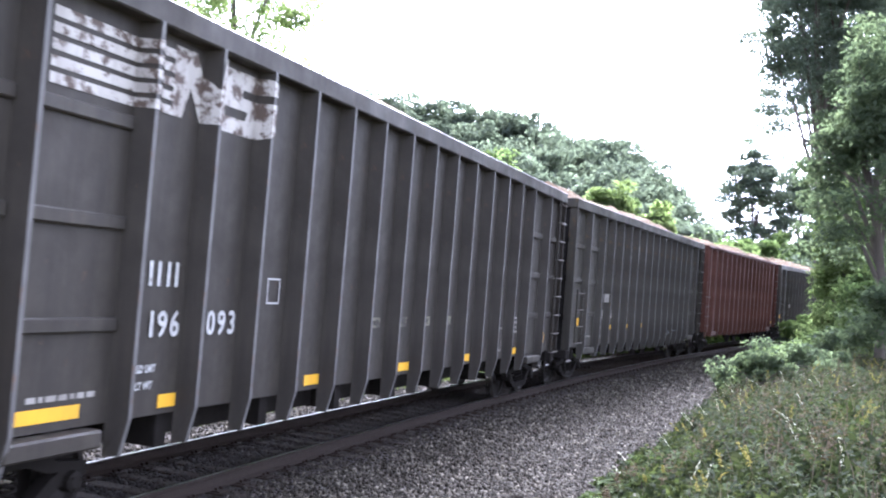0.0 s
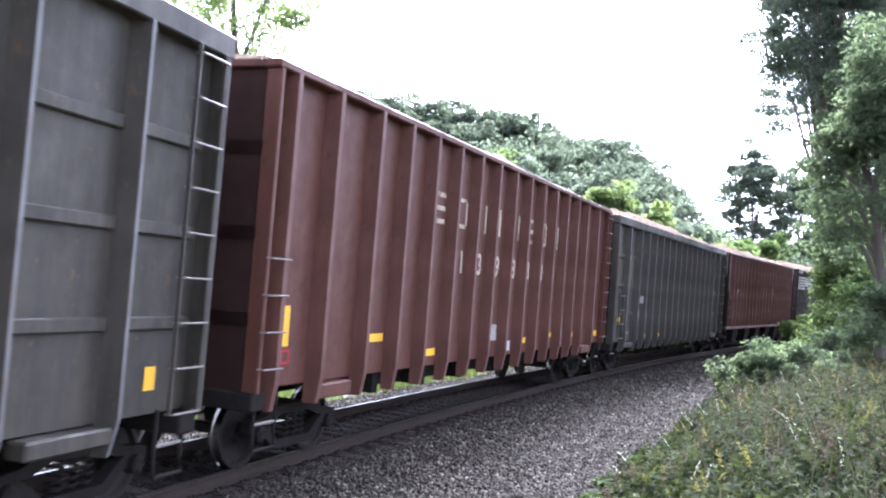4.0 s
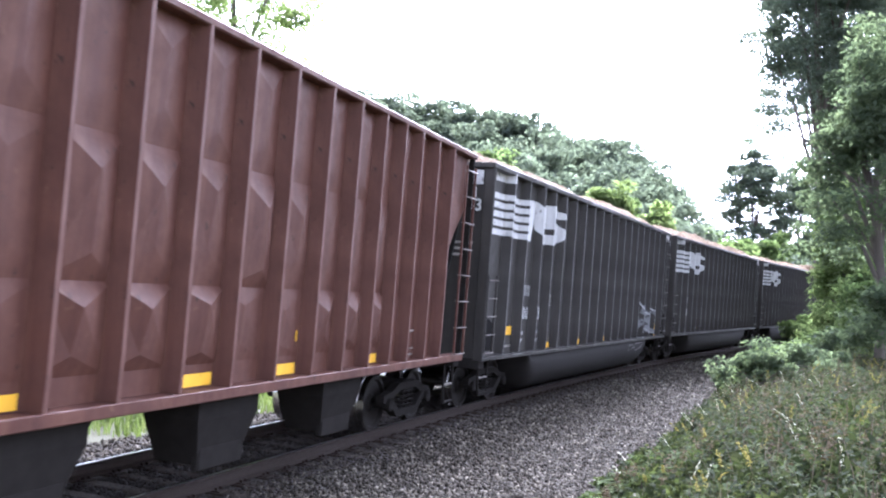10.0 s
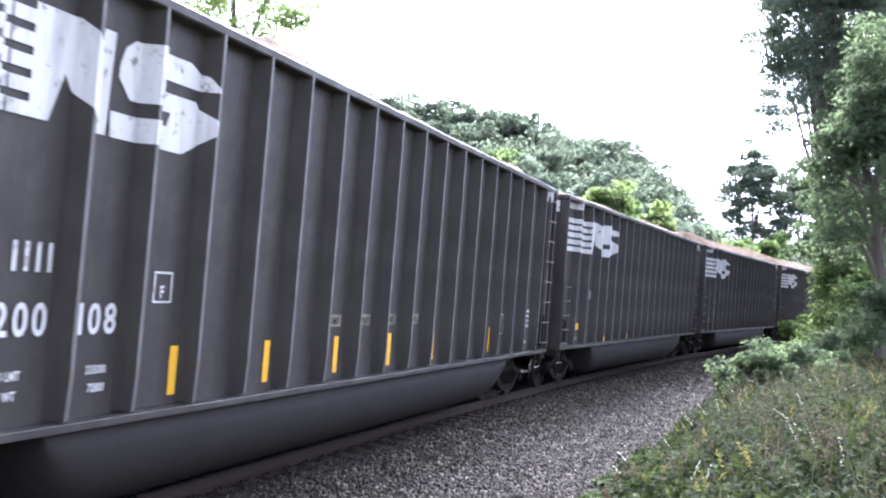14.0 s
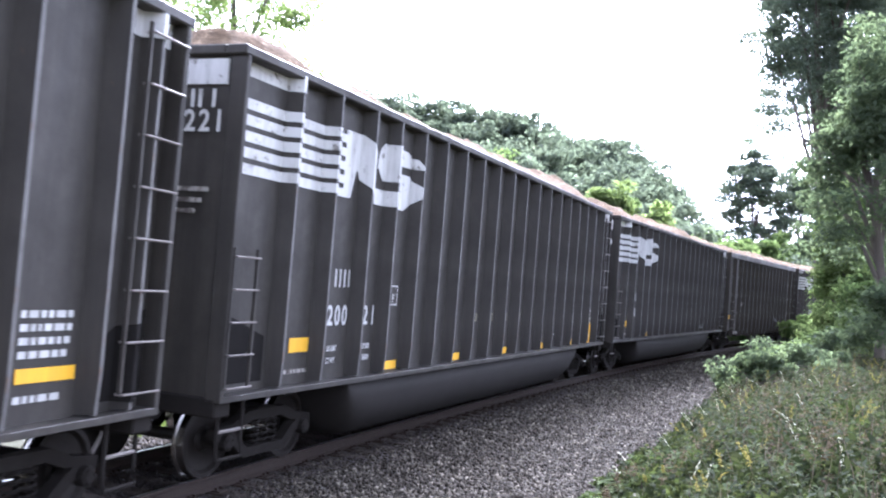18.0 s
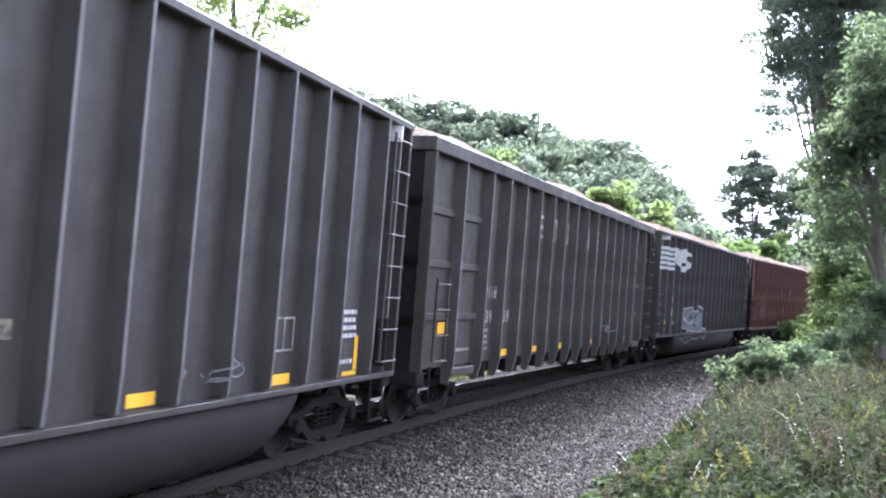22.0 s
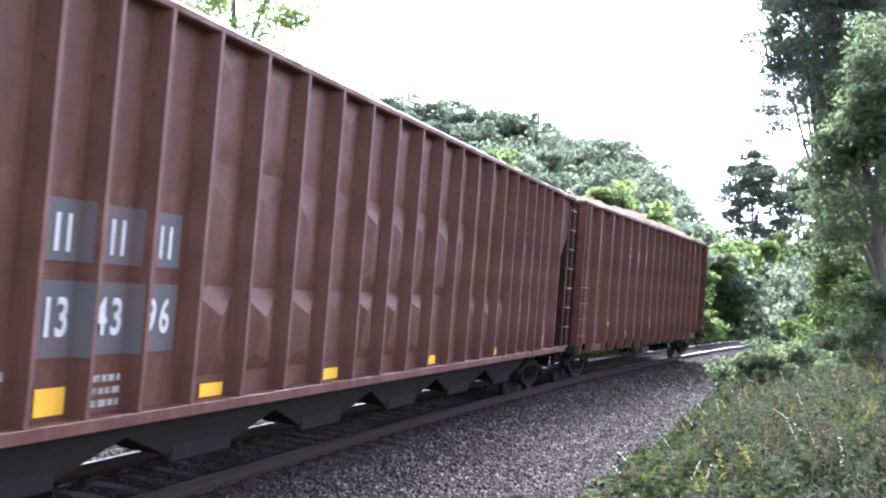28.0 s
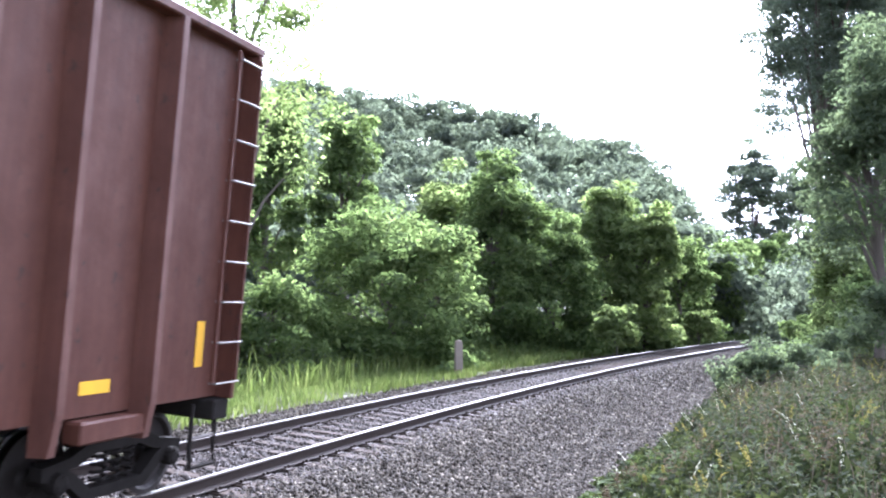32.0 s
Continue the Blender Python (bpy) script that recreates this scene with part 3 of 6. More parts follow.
def couplers(car, half):
    for sgn in (-1, 1):
        bm = bmesh.new()
        box(bm, min(sgn * (half - 1.2), sgn * (half + 0.35)), max(sgn * (half - 1.2), sgn * (half + 0.35)), -0.09, 0.09, 0.78, 0.96, 0.02)
        box(bm, min(sgn * (half + 0.33), sgn * (half + 0.58)), max(sgn * (half + 0.33), sgn * (half + 0.58)), -0.16, 0.14, 0.72, 1.0, 0.04)
        part("coupler", bm, M_UNDER, car)
        bm = bmesh.new()
        x = sgn * (half + 0.1)
        tube(bm, [(x, -0.35, 0.95), (x + sgn * 0.15, -0.36, 0.7), (x + sgn * 0.3, -0.33, 0.42), (x + sgn * 0.5, -0.28, 0.38)], 0.025, 6)
        part("air_hose", bm, M_RUNG, car)
        for y in (-W + 0.12, W - 0.12):
            bm = bmesh.new()
            a, b = sgn * (half - 0.16), sgn * (half - 0.62)
            loops = [(a, y, 1.08), (a, y, 0.60), (a, y - 0.02, 0.42), (b, y - 0.02, 0.42), (b, y, 0.60), (b, y, 1.08)]
            tube(bm, loops, 0.024, 6)
            part("sill_step", bm, M_UNDER, car)
            bm = bmesh.new()
            tube(bm, [(a, y, 0.72), (b, y, 0.72)], 0.02, 6)
            part("step_tread", bm, M_RUNG, car)


def load_heap(car, half, z, seed, high):
    rng = np.random.default_rng(seed)
    nx, ny = 170, 18
    vs = []
    ph = rng.uniform(0, 50)
    for i in range(nx + 1):
        for j in range(ny + 1):
            x = -half + 0.12 + (2 * half - 0.24) * i / nx
            y = -SHEET + 0.1 + (2 * SHEET - 0.2) * j / ny
            e = 1 - abs(2 * j / ny - 1) ** 1.6
            big = 0.60 + 0.42 * noise.noise((x * 0.33 + ph, 0.3, ph)) + 0.25 * noise.noise((x * 0.9 + ph, y * 0.5, 3.0))
            ends = smooth(min(i, nx - i) / 13)
            vs.append((x, y, z - 0.06 + (0.17 + 1.4 * high * max(0.0, big)) * e ** 0.55 * ends + (0.10 * noise.noise((x * 2.5, y * 2.5, ph)) + 0.09 * noise.noise((x * 6.5, y * 6.5, ph))) * e))
    fs = [(i * (ny + 1) + j, (i + 1) * (ny + 1) + j, (i + 1) * (ny + 1) + j + 1, i * (ny + 1) + j + 1) for i in range(nx) for j in range(ny)]
    me = from_arrays("wood_chip_load", np.array(vs), np.array(fs), M_CHIP)
    me.polygons.foreach_set("use_smooth", [True] * len(me.polygons))
    part_mesh("wood_chip_load", me, car, "heaped brown wood chips")


def car_shell(car, L, mat, z0, z1, posts, pw, post_z0, foot, rim_h, dents, end_mat, side_from=None, flat=()):
    """The box of a car: bays of sheet, posts, top rim, ends and floor."""
    half = L / 2
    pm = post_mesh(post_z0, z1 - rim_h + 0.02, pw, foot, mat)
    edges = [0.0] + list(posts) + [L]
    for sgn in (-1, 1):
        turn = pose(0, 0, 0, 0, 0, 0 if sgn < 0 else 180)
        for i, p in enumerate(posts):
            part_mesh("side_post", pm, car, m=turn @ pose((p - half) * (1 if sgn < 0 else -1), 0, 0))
        for i, (a, b) in enumerate(zip(edges, edges[1:])):
            lo, hi = a, b
            if side_from is not None:
                lo, hi = max(a, side_from), min(b, L - side_from)
                if hi - lo < 0.05:
                    continue
            me = panel_mesh(hi - lo, z0, z1 - rim_h + 0.02, mat, 0.012 if i in flat else dents, (i * 7 + 3) % 9)
            part_mesh("side_panel", me, car, m=turn @ pose(((lo + hi) / 2 - half) * (1 if sgn < 0 else -1), -SHEET, 0))
        # rim and inner wall
        bm = bmesh.new()
        y = sgn * W
        box(bm, -half - 0.05, half + 0.05, min(y, y - sgn * 0.27), max(y, y - sgn * 0.27), z1 - rim_h, z1, 0.015)
        part("top_rim", bm, mat, car)
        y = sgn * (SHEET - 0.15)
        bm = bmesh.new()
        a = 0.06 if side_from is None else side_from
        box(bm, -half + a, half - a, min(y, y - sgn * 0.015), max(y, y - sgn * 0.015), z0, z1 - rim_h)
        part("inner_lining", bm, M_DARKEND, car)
        if side_from is None:
            for e in (-1, 1):
                bm = bmesh.new()
                x = e * half
                box(bm, min(x, x - e * 0.07), max(x, x - e * 0.07), min(sgn * W, sgn * (SHEET - 0.02)), max(sgn * W, sgn * (SHEET - 0.02)), z0 - 0.02, z1 - rim_h, 0.01)
                part("corner_post", bm, mat, car)
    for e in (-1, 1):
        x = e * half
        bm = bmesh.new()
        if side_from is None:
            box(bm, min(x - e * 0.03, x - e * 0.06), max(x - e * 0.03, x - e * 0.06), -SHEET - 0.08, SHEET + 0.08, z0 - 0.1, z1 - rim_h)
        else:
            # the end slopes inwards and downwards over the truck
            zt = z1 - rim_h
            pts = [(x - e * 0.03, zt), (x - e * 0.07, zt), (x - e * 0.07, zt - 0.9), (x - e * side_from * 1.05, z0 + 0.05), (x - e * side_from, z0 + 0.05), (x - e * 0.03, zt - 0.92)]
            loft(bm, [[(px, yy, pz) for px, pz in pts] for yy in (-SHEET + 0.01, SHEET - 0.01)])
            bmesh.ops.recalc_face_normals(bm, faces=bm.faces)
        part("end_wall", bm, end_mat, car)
        bm = bmesh.new()
        box(bm, min(x + e * 0.05, x - e * 0.12), max(x + e * 0.05, x - e * 0.12), -W + 0.27, W - 0.27, z1 - rim_h, z1, 0.015)
        part("end_rim", bm, mat, car)
        bm = bmesh.new()
        box(bm, min(x, x - e * 0.3), max(x, x - e * 0.3), -W + 0.06, W - 0.06, z0 - 0.24, z0 - 0.02, 0.02)
        part("end_sill", bm, M_UNDER, car)
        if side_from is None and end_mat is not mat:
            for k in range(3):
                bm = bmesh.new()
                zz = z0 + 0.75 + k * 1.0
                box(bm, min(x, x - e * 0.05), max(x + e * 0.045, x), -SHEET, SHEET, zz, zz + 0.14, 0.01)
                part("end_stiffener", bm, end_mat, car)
    bm = bmesh.new()
    box(bm, -half + 0.1, half - 0.1, -0.32, 0.32, z0 - 0.35, z0 - 0.02, 0.02)
    part("centre_sill", bm, M_UNDER, car)
    bm = bmesh.new()
    box(bm, -half + (0.08 if side_from is None else side_from), half - (0.08 if side_from is None else side_from), -SHEET + 0.03, SHEET - 0.03, z0, z0 + 0.04)
    part("floor_plate", bm, M_UNDER, car)


def underframe(car, half, z0, z1):
    """Deep cross-bearers and stringers that close the view under the floor."""
    n = 7
    for k in range(n):
        x = -half + 3.6 + (2 * half - 7.2) * k / (n - 1)
        bm = bmesh.new()
        box(bm, x - 0.09, x + 0.09, -SHEET + 0.06, SHEET - 0.06, z0, z1, 0.01)
        part("cross_bearer", bm, M_UNDER, car)
    for y in (-0.95, 0.95):
        bm = bmesh.new()
        box(bm, -half + 3.3, half - 3.3, y - 0.06, y + 0.06, z0 + 0.02, z1, 0.01)
        part("stringer", bm, M_UNDER, car)


def logo_shapes(u, z0, z1):
    """The five white bands and the block shapes behind them."""
    bands, n = [], 5
    step = (z1 - z0) / n
    for i in range(n):
        zb = z0 + i * step
        bands.append(rect(u - (0.16 if u else 0.0), u + 2.23, zb, zb + step * 0.66))
    x = u + 2.25
    h = z1 - z0
    # a slanted block with a toothed edge and two wedges cut out, then a rounded one with two slits
    teeth = tuple(rect(x, x + 0.22, z0 + i * step, z0 + i * step + step * 0.62) for i in range(n))
    edge = [p for t in teeth[::-1] for p in (t[2], t[1])][:-1]
    slant = teeth + ([(x + 0.22, z0), (x + 0.43, z0), (x + 0.58, z0 + h * 0.46), (x + 0.67, z1), (x + 0.22, z1)] + edge, [(x + 0.58, z0 + h * 0.46), (x + 0.83, z0), (x + 1.10, z0), (x + 0.92, z0 + h * 0.52), (x + 0.67, z1)],
                     [(x + 0.92, z0 + h * 0.52), (x + 1.10, z0), (x + 1.14, z1), (x + 1.00, z1)])
    c = x + 1.92
    q = [z0 + h * k for k in (0.0, 0.12, 0.25, 0.40, 0.60, 0.73, 0.9, 1.0)]
    l, r = x + 1.16, c + 0.56
    round_block = ([(l, q[0]), (r - 0.3, q[0]), (r - 0.08, q[1]), (r, q[2]), (c, q[2]), (l - 0.02, q[2])], [(c, q[2]), (r, q[2]), (r + 0.02, q[3]), (c + 0.05, q[3])],
                   [(l + 0.22, q[3]), (c + 0.05, q[3]), (r + 0.02, q[3]), (r - 0.12, q[4]), (c - 0.12, q[4]), (l + 0.05, q[4])], [(l + 0.05, q[4]), (c - 0.12, q[4]), (c - 0.1, q[5]), (l + 0.06, q[5])],
                   [(l + 0.06, q[5]), (c - 0.1, q[5]), (r + 0.02, q[5]), (r - 0.04, q[6]), (r - 0.25, q[7]), (l + 0.25, q[7]), (l + 0.12, q[6])])
    return bands, [slant, round_block]


def small_print(u, z, rows, w, h=0.05, gap=0.035):
    """Writing too small to read: short bars."""
    out, rng = [], random.Random(int(u * 100) + rows)
    for r in range(rows):
        x = u
        while x < u + w - 0.05:
            l = rng.uniform(0.04, 0.13)
            out.append(rect(x, min(x + l, u + w), z - r * (h + gap), z - r * (h + gap) + h))
            x += l + 0.03
    return out


def name_bars(us, z0, z1, w):
    """Each big letter of a maker's name as a few plain bars."""
    out = []
    t, h = w * 0.2, z1 - z0
    rows = lambda u: tuple(rect(u + w * 0.06, u + w * 0.94, z, z + h * 0.15) for z in (z0, z0 + h * 0.42, z1 - h * 0.15))
    posts2 = lambda u: (rect(u, u + t, z0, z1), rect(u + w - t, u + w, z0, z1))
    ring = lambda u: (rect(u, u + t, z0 + h * 0.1, z1 - h * 0.1), rect(u + w - t, u + w, z0 + h * 0.1, z1 - h * 0.1), rect(u + w * 0.15, u + w * 0.85, z0, z0 + h * 0.13), rect(u + w * 0.15, u + w * 0.85, z1 - h * 0.13, z1))
    single = lambda u: (rect(u + w * 0.4, u + w * 0.62, z0, z1),)
    for u, kind in zip(us, (rows, ring, posts2, single, posts2, rows, ring, posts2)):
        out.extend(list(kind(u)))
    return out


def mark_bars(u, z0, z1, count, step=0.27, w=0.17):
    """An owner's short mark: pairs of thin upright bars."""
    return [p for k in range(count) for p in (rect(u + k * step, u + k * step + 0.045, z0, z1), rect(u + k * step + w - 0.045, u + k * step + w, z0, z1))]


def tub_gondola(number, L, seed, marks):
    """Black gondola with a straight sill, a sunken tub between the trucks and a striped white emblem."""
    car = new("wood_chip_gondola")
    half = L / 2
    z0, z1 = 1.13, 4.93
    mat = M_NEWBLACK
    pitch = (L - 6.09) / 14
    posts = [1.22, 2.19, 3.23, 4.06] + [4.06 + pitch * i for i in range(1, 15)] + [L - 0.93, L - 0.44]
    pw = 0.042
    car_shell(car, L, mat, z0, z1, posts, pw, z0 + 0.02, 0.9, 0.11, 0.012, mat)
    P = [p - half for p in posts]
    for sgn in (-1, 1):
        bm = bmesh.new()
        y = sgn * W
        box(bm, -half, half, min(y, y - sgn * 0.2), max(y, y - sgn * 0.2), z0 - 0.07, z0, 0.006)
        part("side_sill", bm, mat, car)
    # rounded tub hanging between the trucks
    bm = bmesh.new()
    arc = [(-1.56 + 0.62 * (1 - math.cos(a)), 0.82 - 0.62 * math.sin(a)) for a in [k * math.pi / 16 for k in range(9)]]
    ring = [(-1.56, 1.06)] + arc + [(-y, z) for y, z in arc[::-1]] + [(1.56, 1.06)]
    ease = [(3.05 + 0.75 * (1 - math.cos(a)), 0.12 + 0.88 * math.sin(a)) for a in [k * math.pi / 12 for k in range(7)]]
    xs = [(-half + d, k) for d, k in ease] + [(half - d, k) for d, k in ease[::-1]]
    loft(bm, [[(x, y, 1.06 - (1.06 - z) * k) for y, z in ring] for x, k in xs])
    bmesh.ops.recalc_face_normals(bm, faces=bm.faces)
    part_mesh("sunken_tub", mesh_of(bm, "sunken_tub", plain_tub, True), car, "grimy dark rounded tub")
    # dark paint on the sheets stands in for the shaded openings behind the corner steps
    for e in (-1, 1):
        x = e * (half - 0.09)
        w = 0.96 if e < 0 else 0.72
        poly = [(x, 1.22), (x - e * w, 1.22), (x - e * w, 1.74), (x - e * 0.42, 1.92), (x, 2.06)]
        painted(car, "corner_opening", [poly], P, pw, M_DARKEND, "dark patch painted for the shaded opening over the end platform", 0.004)
    ladder(car, -half + 0.04, -half + 0.50, -W + 0.0, 1.22, 2.64, 5, mat, True, "grab_irons")
    ladder(car, half - 0.62, half - 0.06, -W + 0.02, 1.30, 4.6, 8, mat, True)
    # white ends and emblem
    painted(car, "white_corner_patch", [rect(-half + 0.1, -half + 1.33, 4.66, 4.86)], P, pw, M_WHITE)
    painted(car, "white_corner_patch", [rect(half - 0.9, half - 0.02, 4.58, 4.82)], P, pw, M_WHITE)
    bm = bmesh.new()
    box(bm, -half - 0.004, -half + 0.04, -SHEET + 0.06, SHEET - 0.06, 4.5, 4.78)
    part("white_end_patch", bm, M_WHITE, car)
    if number:
        for k, ch in enumerate(number):
            part_mesh("stencilled_number", text_mesh(ch, 0.24, M_WHITE, 0.9), car, m=Matrix.Translation((-half - 0.03, -0.30 - 0.19 * k, 3.98)) @ Matrix.Rotation(-math.pi / 2, 4, "Z") @ Matrix.Rotation(math.pi / 2, 4, "X"))
        for y in (-0.78, -0.96, -1.06, -1.24):
            bar(car, "owner_mark", M_WHITE, (-half - 0.034, -half - 0.028, y - 0.022, y + 0.022, 4.24, 4.44))
    bm = bmesh.new()
    for k in range(3):
        box(bm, -half - 0.012, -half - 0.004, -1.25 + 0.08 * k, -0.4, 3.32 - 0.12 * k, 3.37 - 0.12 * k)
    part("small_print", bm, M_FADED, car)
    bands, blocks = logo_shapes(-half + 0.22, 3.57, 4.48)
    painted(car, "emblem_band", bands, P, pw, M_WHITE, "white emblem band")
    painted(car, "emblem_block", blocks, P, pw, M_WHITE, "bold white block shape", 0.008)
    # number with its owner's mark as plain bars
    painted(car, "owner_mark", mark_bars(P[1] + 0.48, 2.36, 2.60, 2, 0.25), P, pw, M_WHITE)
    if number:
        lettering(car, number[:3], P[1] + 0.33, 1.85, 0.27, M_WHITE, squeeze=0.85)
        lettering(car, number[3:], P[2] + 0.13, 1.85, 0.27, M_WHITE, squeeze=0.85)
    lettering(car, "LD LMT", P[1] + 0.38, 1.50, 0.075, M_WHITE, name="stencilled_text")
    lettering(car, "LT WT", P[1] + 0.38, 1.34, 0.075, M_WHITE, name="stencilled_text")
    painted(car, "small_print", small_print(P[0] + 0.33, 1.26, 1, 0.62, 0.05), P, pw, M_FADED)
    if number:
        lettering(car, "213300", P[2] + 0.36, 1.50, 0.075, M_WHITE, name="stencilled_text")
        lettering(car, "72800", P[2] + 0.40, 1.34, 0.075, M_WHITE, name="stencilled_text")
    # framed plate mark
    u = P[3] + 0.36
    painted(car, "plate_mark", [rect(u, u + 0.28, 2.40, 2.42), rect(u, u + 0.28, 2.12, 2.14), rect(u, u + 0.02, 2.14, 2.40), rect(u + 0.26, u + 0.28, 2.14, 2.40)], P, pw, M_WHITE)
    lettering(car, "F", u + 0.09, 2.17, 0.12, M_WHITE, name="stencilled_letter")
    for i, word in zip((7, 8, 9, 10), ("LOAD", "WOOD", "CHIPS", "ONLY")):
        painted(car, "load_mark", [rect(P[i] + 0.27, P[i] + 0.67, 1.83, 1.99)], P, pw, M_MARK)
        lettering(car, word, P[i] + 0.30, 1.87, 0.085, M_BLACK, squeeze=0.95, name="stencilled_text")
    painted(car, "small_print", small_print(P[17] + 0.28, 1.99, 4, 0.62, 0.06, 0.05) + small_print(P[17] + 0.27, 1.30, 1, 0.6, 0.06), P, pw, M_WHITE)
    u = P[15] + 0.29
    painted(car, "data_frame", (rect(u, u + 0.5, 1.94, 1.965), rect(u, u + 0.5, 1.55, 1.575), rect(u, u + 0.025, 1.575, 1.94), rect(u + 0.475, u + 0.5, 1.575, 1.94), rect(u + 0.24, u + 0.26, 1.575, 1.94)), P, pw, M_FADED)
    tape = []
    if marks.get("tall_tape"):
        tape += [rect(u, u + 0.12, 1.22, 1.70) for u in [-half + d for d in (1.41, 4.76, 6.51, 8.26, 10.01, 11.81, 14.91)]]
    else:
        tape += [rect(P[i] + 0.33, P[i] + 0.77, 1.15, 1.28) for i in (3, 6, 9, 12, 15)]
        tape += [rect(P[0] + 0.41, P[0] + 0.87, 1.52, 1.70)]
        tape += [rect(P[17] + 0.27, P[17] + 0.99, 1.46, 1.58)] if marks.get("rear_bar") else [rect(P[17] + 0.86, P[17] + 0.98, 1.20, 1.68), rect(P[17] + 0.51, P[17] + 0.98, 1.06, 1.19)]
    painted(car, "yellow_tape", tape, P, pw, M_YELLOW, "yellow reflective tape strip")
    if marks.get("graffiti"):
        for name, polys, mt in marks["graffiti"](half):
            for poly in polys:
                painted(car, name, poly if isinstance(poly, tuple) else (poly,), P, pw, mt, "spray-painted silver letters", 0.010 if name == "spray_fill" else 0.014)
    if marks.get("tub_tag"):
        tub_tag(car, half - (0 if marks["tub_tag"] is True else marks["tub_tag"]), 3 if marks["tub_tag"] is True else 1)
    trucks(car, half, 1.95)
    couplers(car, half)
    load_heap(car, half, z1, seed, marks.get("heap", 0.5))
    return tagged(car, "black high-sided wood chip gondola with white bands, on rails", "railway car", "train of loaded freight cars")


def ribbed_gondola(number, L, mat, end_mat, seed, marks):
    """Older gondola: outside posts that hang below the sheet, cross-stiffened end bays and a thick top rim."""
    car = new("wood_chip_gondola")
    half = L / 2
    z0, z1 = 1.04, 4.93
    inner = (L - 5.62) / 13
    posts = [0.09, 1.42] + [2.80 + inner * i for i in range(14)] + [L - 1.38, L - 0.09]
    pw = 0.05
    car_shell(car, L, mat, z0, z1, posts[1:-1], pw, 0.74, 0.55, 0.24, 0.012, end_mat)
    P = [p - half for p in posts]
    for a, b in ((0, 1), (1, 2), (-3, -2), (-2, -1)):
        for z in (1.86, 2.77, 3.68):
            bm = bmesh.new()
            box(bm, P[a] + 0.10, P[b] - 0.10, -SHEET - 0.05, -SHEET + 0.01, z, z + 0.13, 0.015)
            part("stiffener", bm, mat, car)
    for e in (-1, 1):
        bm = bmesh.new()
        x = e * (half - 1.95)
        box(bm, x - 0.55, x + 0.55, -W + 0.03, -W + 0.25, 0.86, 1.02, 0.02)
        part("bolster_end", bm, mat, car)
        bm = bmesh.new()
        box(bm, x - 0.55, x + 0.55, W - 0.25, W - 0.03, 0.86, 1.02, 0.02)
        part("bolster_end", bm, mat, car)
    underframe(car, half, 0.70, z0 - 0.01)
    ladder(car, -half + 0.36, -half + 0.86, -W - 0.03, 1.2, 2.5, 4, mat, True)
    ladder(car, half - 0.62, half - 0.14, -W - 0.01, 1.05, 4.6, 9, mat, True)
    if number:
        lettering(car, number[:len(number) // 2], P[2] + 0.31, 1.80, 0.25, M_WHITE if marks.get("fresh") else M_FADED, squeeze=0.87)
        lettering(car, number[len(number) // 2:], P[3] + 0.31, 1.80, 0.25, M_WHITE if marks.get("fresh") else M_FADED, squeeze=0.87)
        painted(car, "owner_mark", mark_bars(P[2] + (0.33 if marks.get("emblem") else 0.23), 2.28, 2.52, 2 if marks.get("emblem") else 3), P, pw, M_WHITE if marks.get("fresh") else M_FADED)
    if marks.get("name"):
        painted(car, "faded_name", name_bars([P[5 + i] + 0.42 for i in range(8)], 3.68, 4.21, 0.42), P, pw, M_FADED)
    if marks.get("emblem"):
        bands, blocks = logo_shapes(0.0, 3.90, 4.58)
        bands = [[(P[1] + 0.25 + u * 0.62, z) for u, z in b] for b in bands]
        blocks = [tuple([(P[2] + 0.28 + (u - 2.25) * 0.74, z + 0.03) for u, z in piece] for piece in b) for b in blocks]
        painted(car, "emblem_band", bands, P, pw, M_STAINED, "rust-stained white band")
        painted(car, "emblem_block", blocks, P, pw, M_STAINED, "worn white block shape", 0.008)
        u = P[4] + 0.46
        painted(car, "plate_mark", [rect(u, u + 0.28, 2.40, 2.42), rect(u, u + 0.28, 2.12, 2.14), rect(u, u + 0.02, 2.14, 2.40), rect(u + 0.26, u + 0.28, 2.14, 2.40)], P, pw, M_WHITE)
        lettering(car, "LD LMT", P[2] + 0.25, 1.46, 0.075, M_WHITE, name="stencilled_text")
        lettering(car, "LT WT", P[2] + 0.25, 1.30, 0.075, M_WHITE, name="stencilled_text")
    painted(car, "small_print", ([] if marks.get("emblem") else small_print(P[2] + 0.24, 1.62, 4, 0.5, 0.06, 0.06)) + small_print(P[1] + 0.31, 1.29, 1, 0.8) + small_print(P[14] + 0.41, 1.85, 4, 0.45, 0.05, 0.05), P, pw, M_FADED)
    for i, word in zip((7, 8, 9, 10), ("LOAD", "WOOD", "CHIPS", "ONLY")):
        painted(car, "load_mark", [rect(P[i] + 0.25, P[i] + 0.67, 1.79, 1.94)], P, pw, M_MARK)
        lettering(car, word, P[i] + 0.28, 1.825, 0.085, M_BLACK, squeeze=0.95, name="stencilled_text")
    u = P[13] + 0.36
    painted(car, "plate_mark", [rect(u, u + 0.4, 1.66, 1.69), rect(u, u + 0.4, 1.2, 1.23), rect(u, u + 0.03, 1.23, 1.66), rect(u + 0.37, u + 0.4, 1.23, 1.66)], P, pw, M_FADED)
    low = marks.get("tape_z", 1.10)
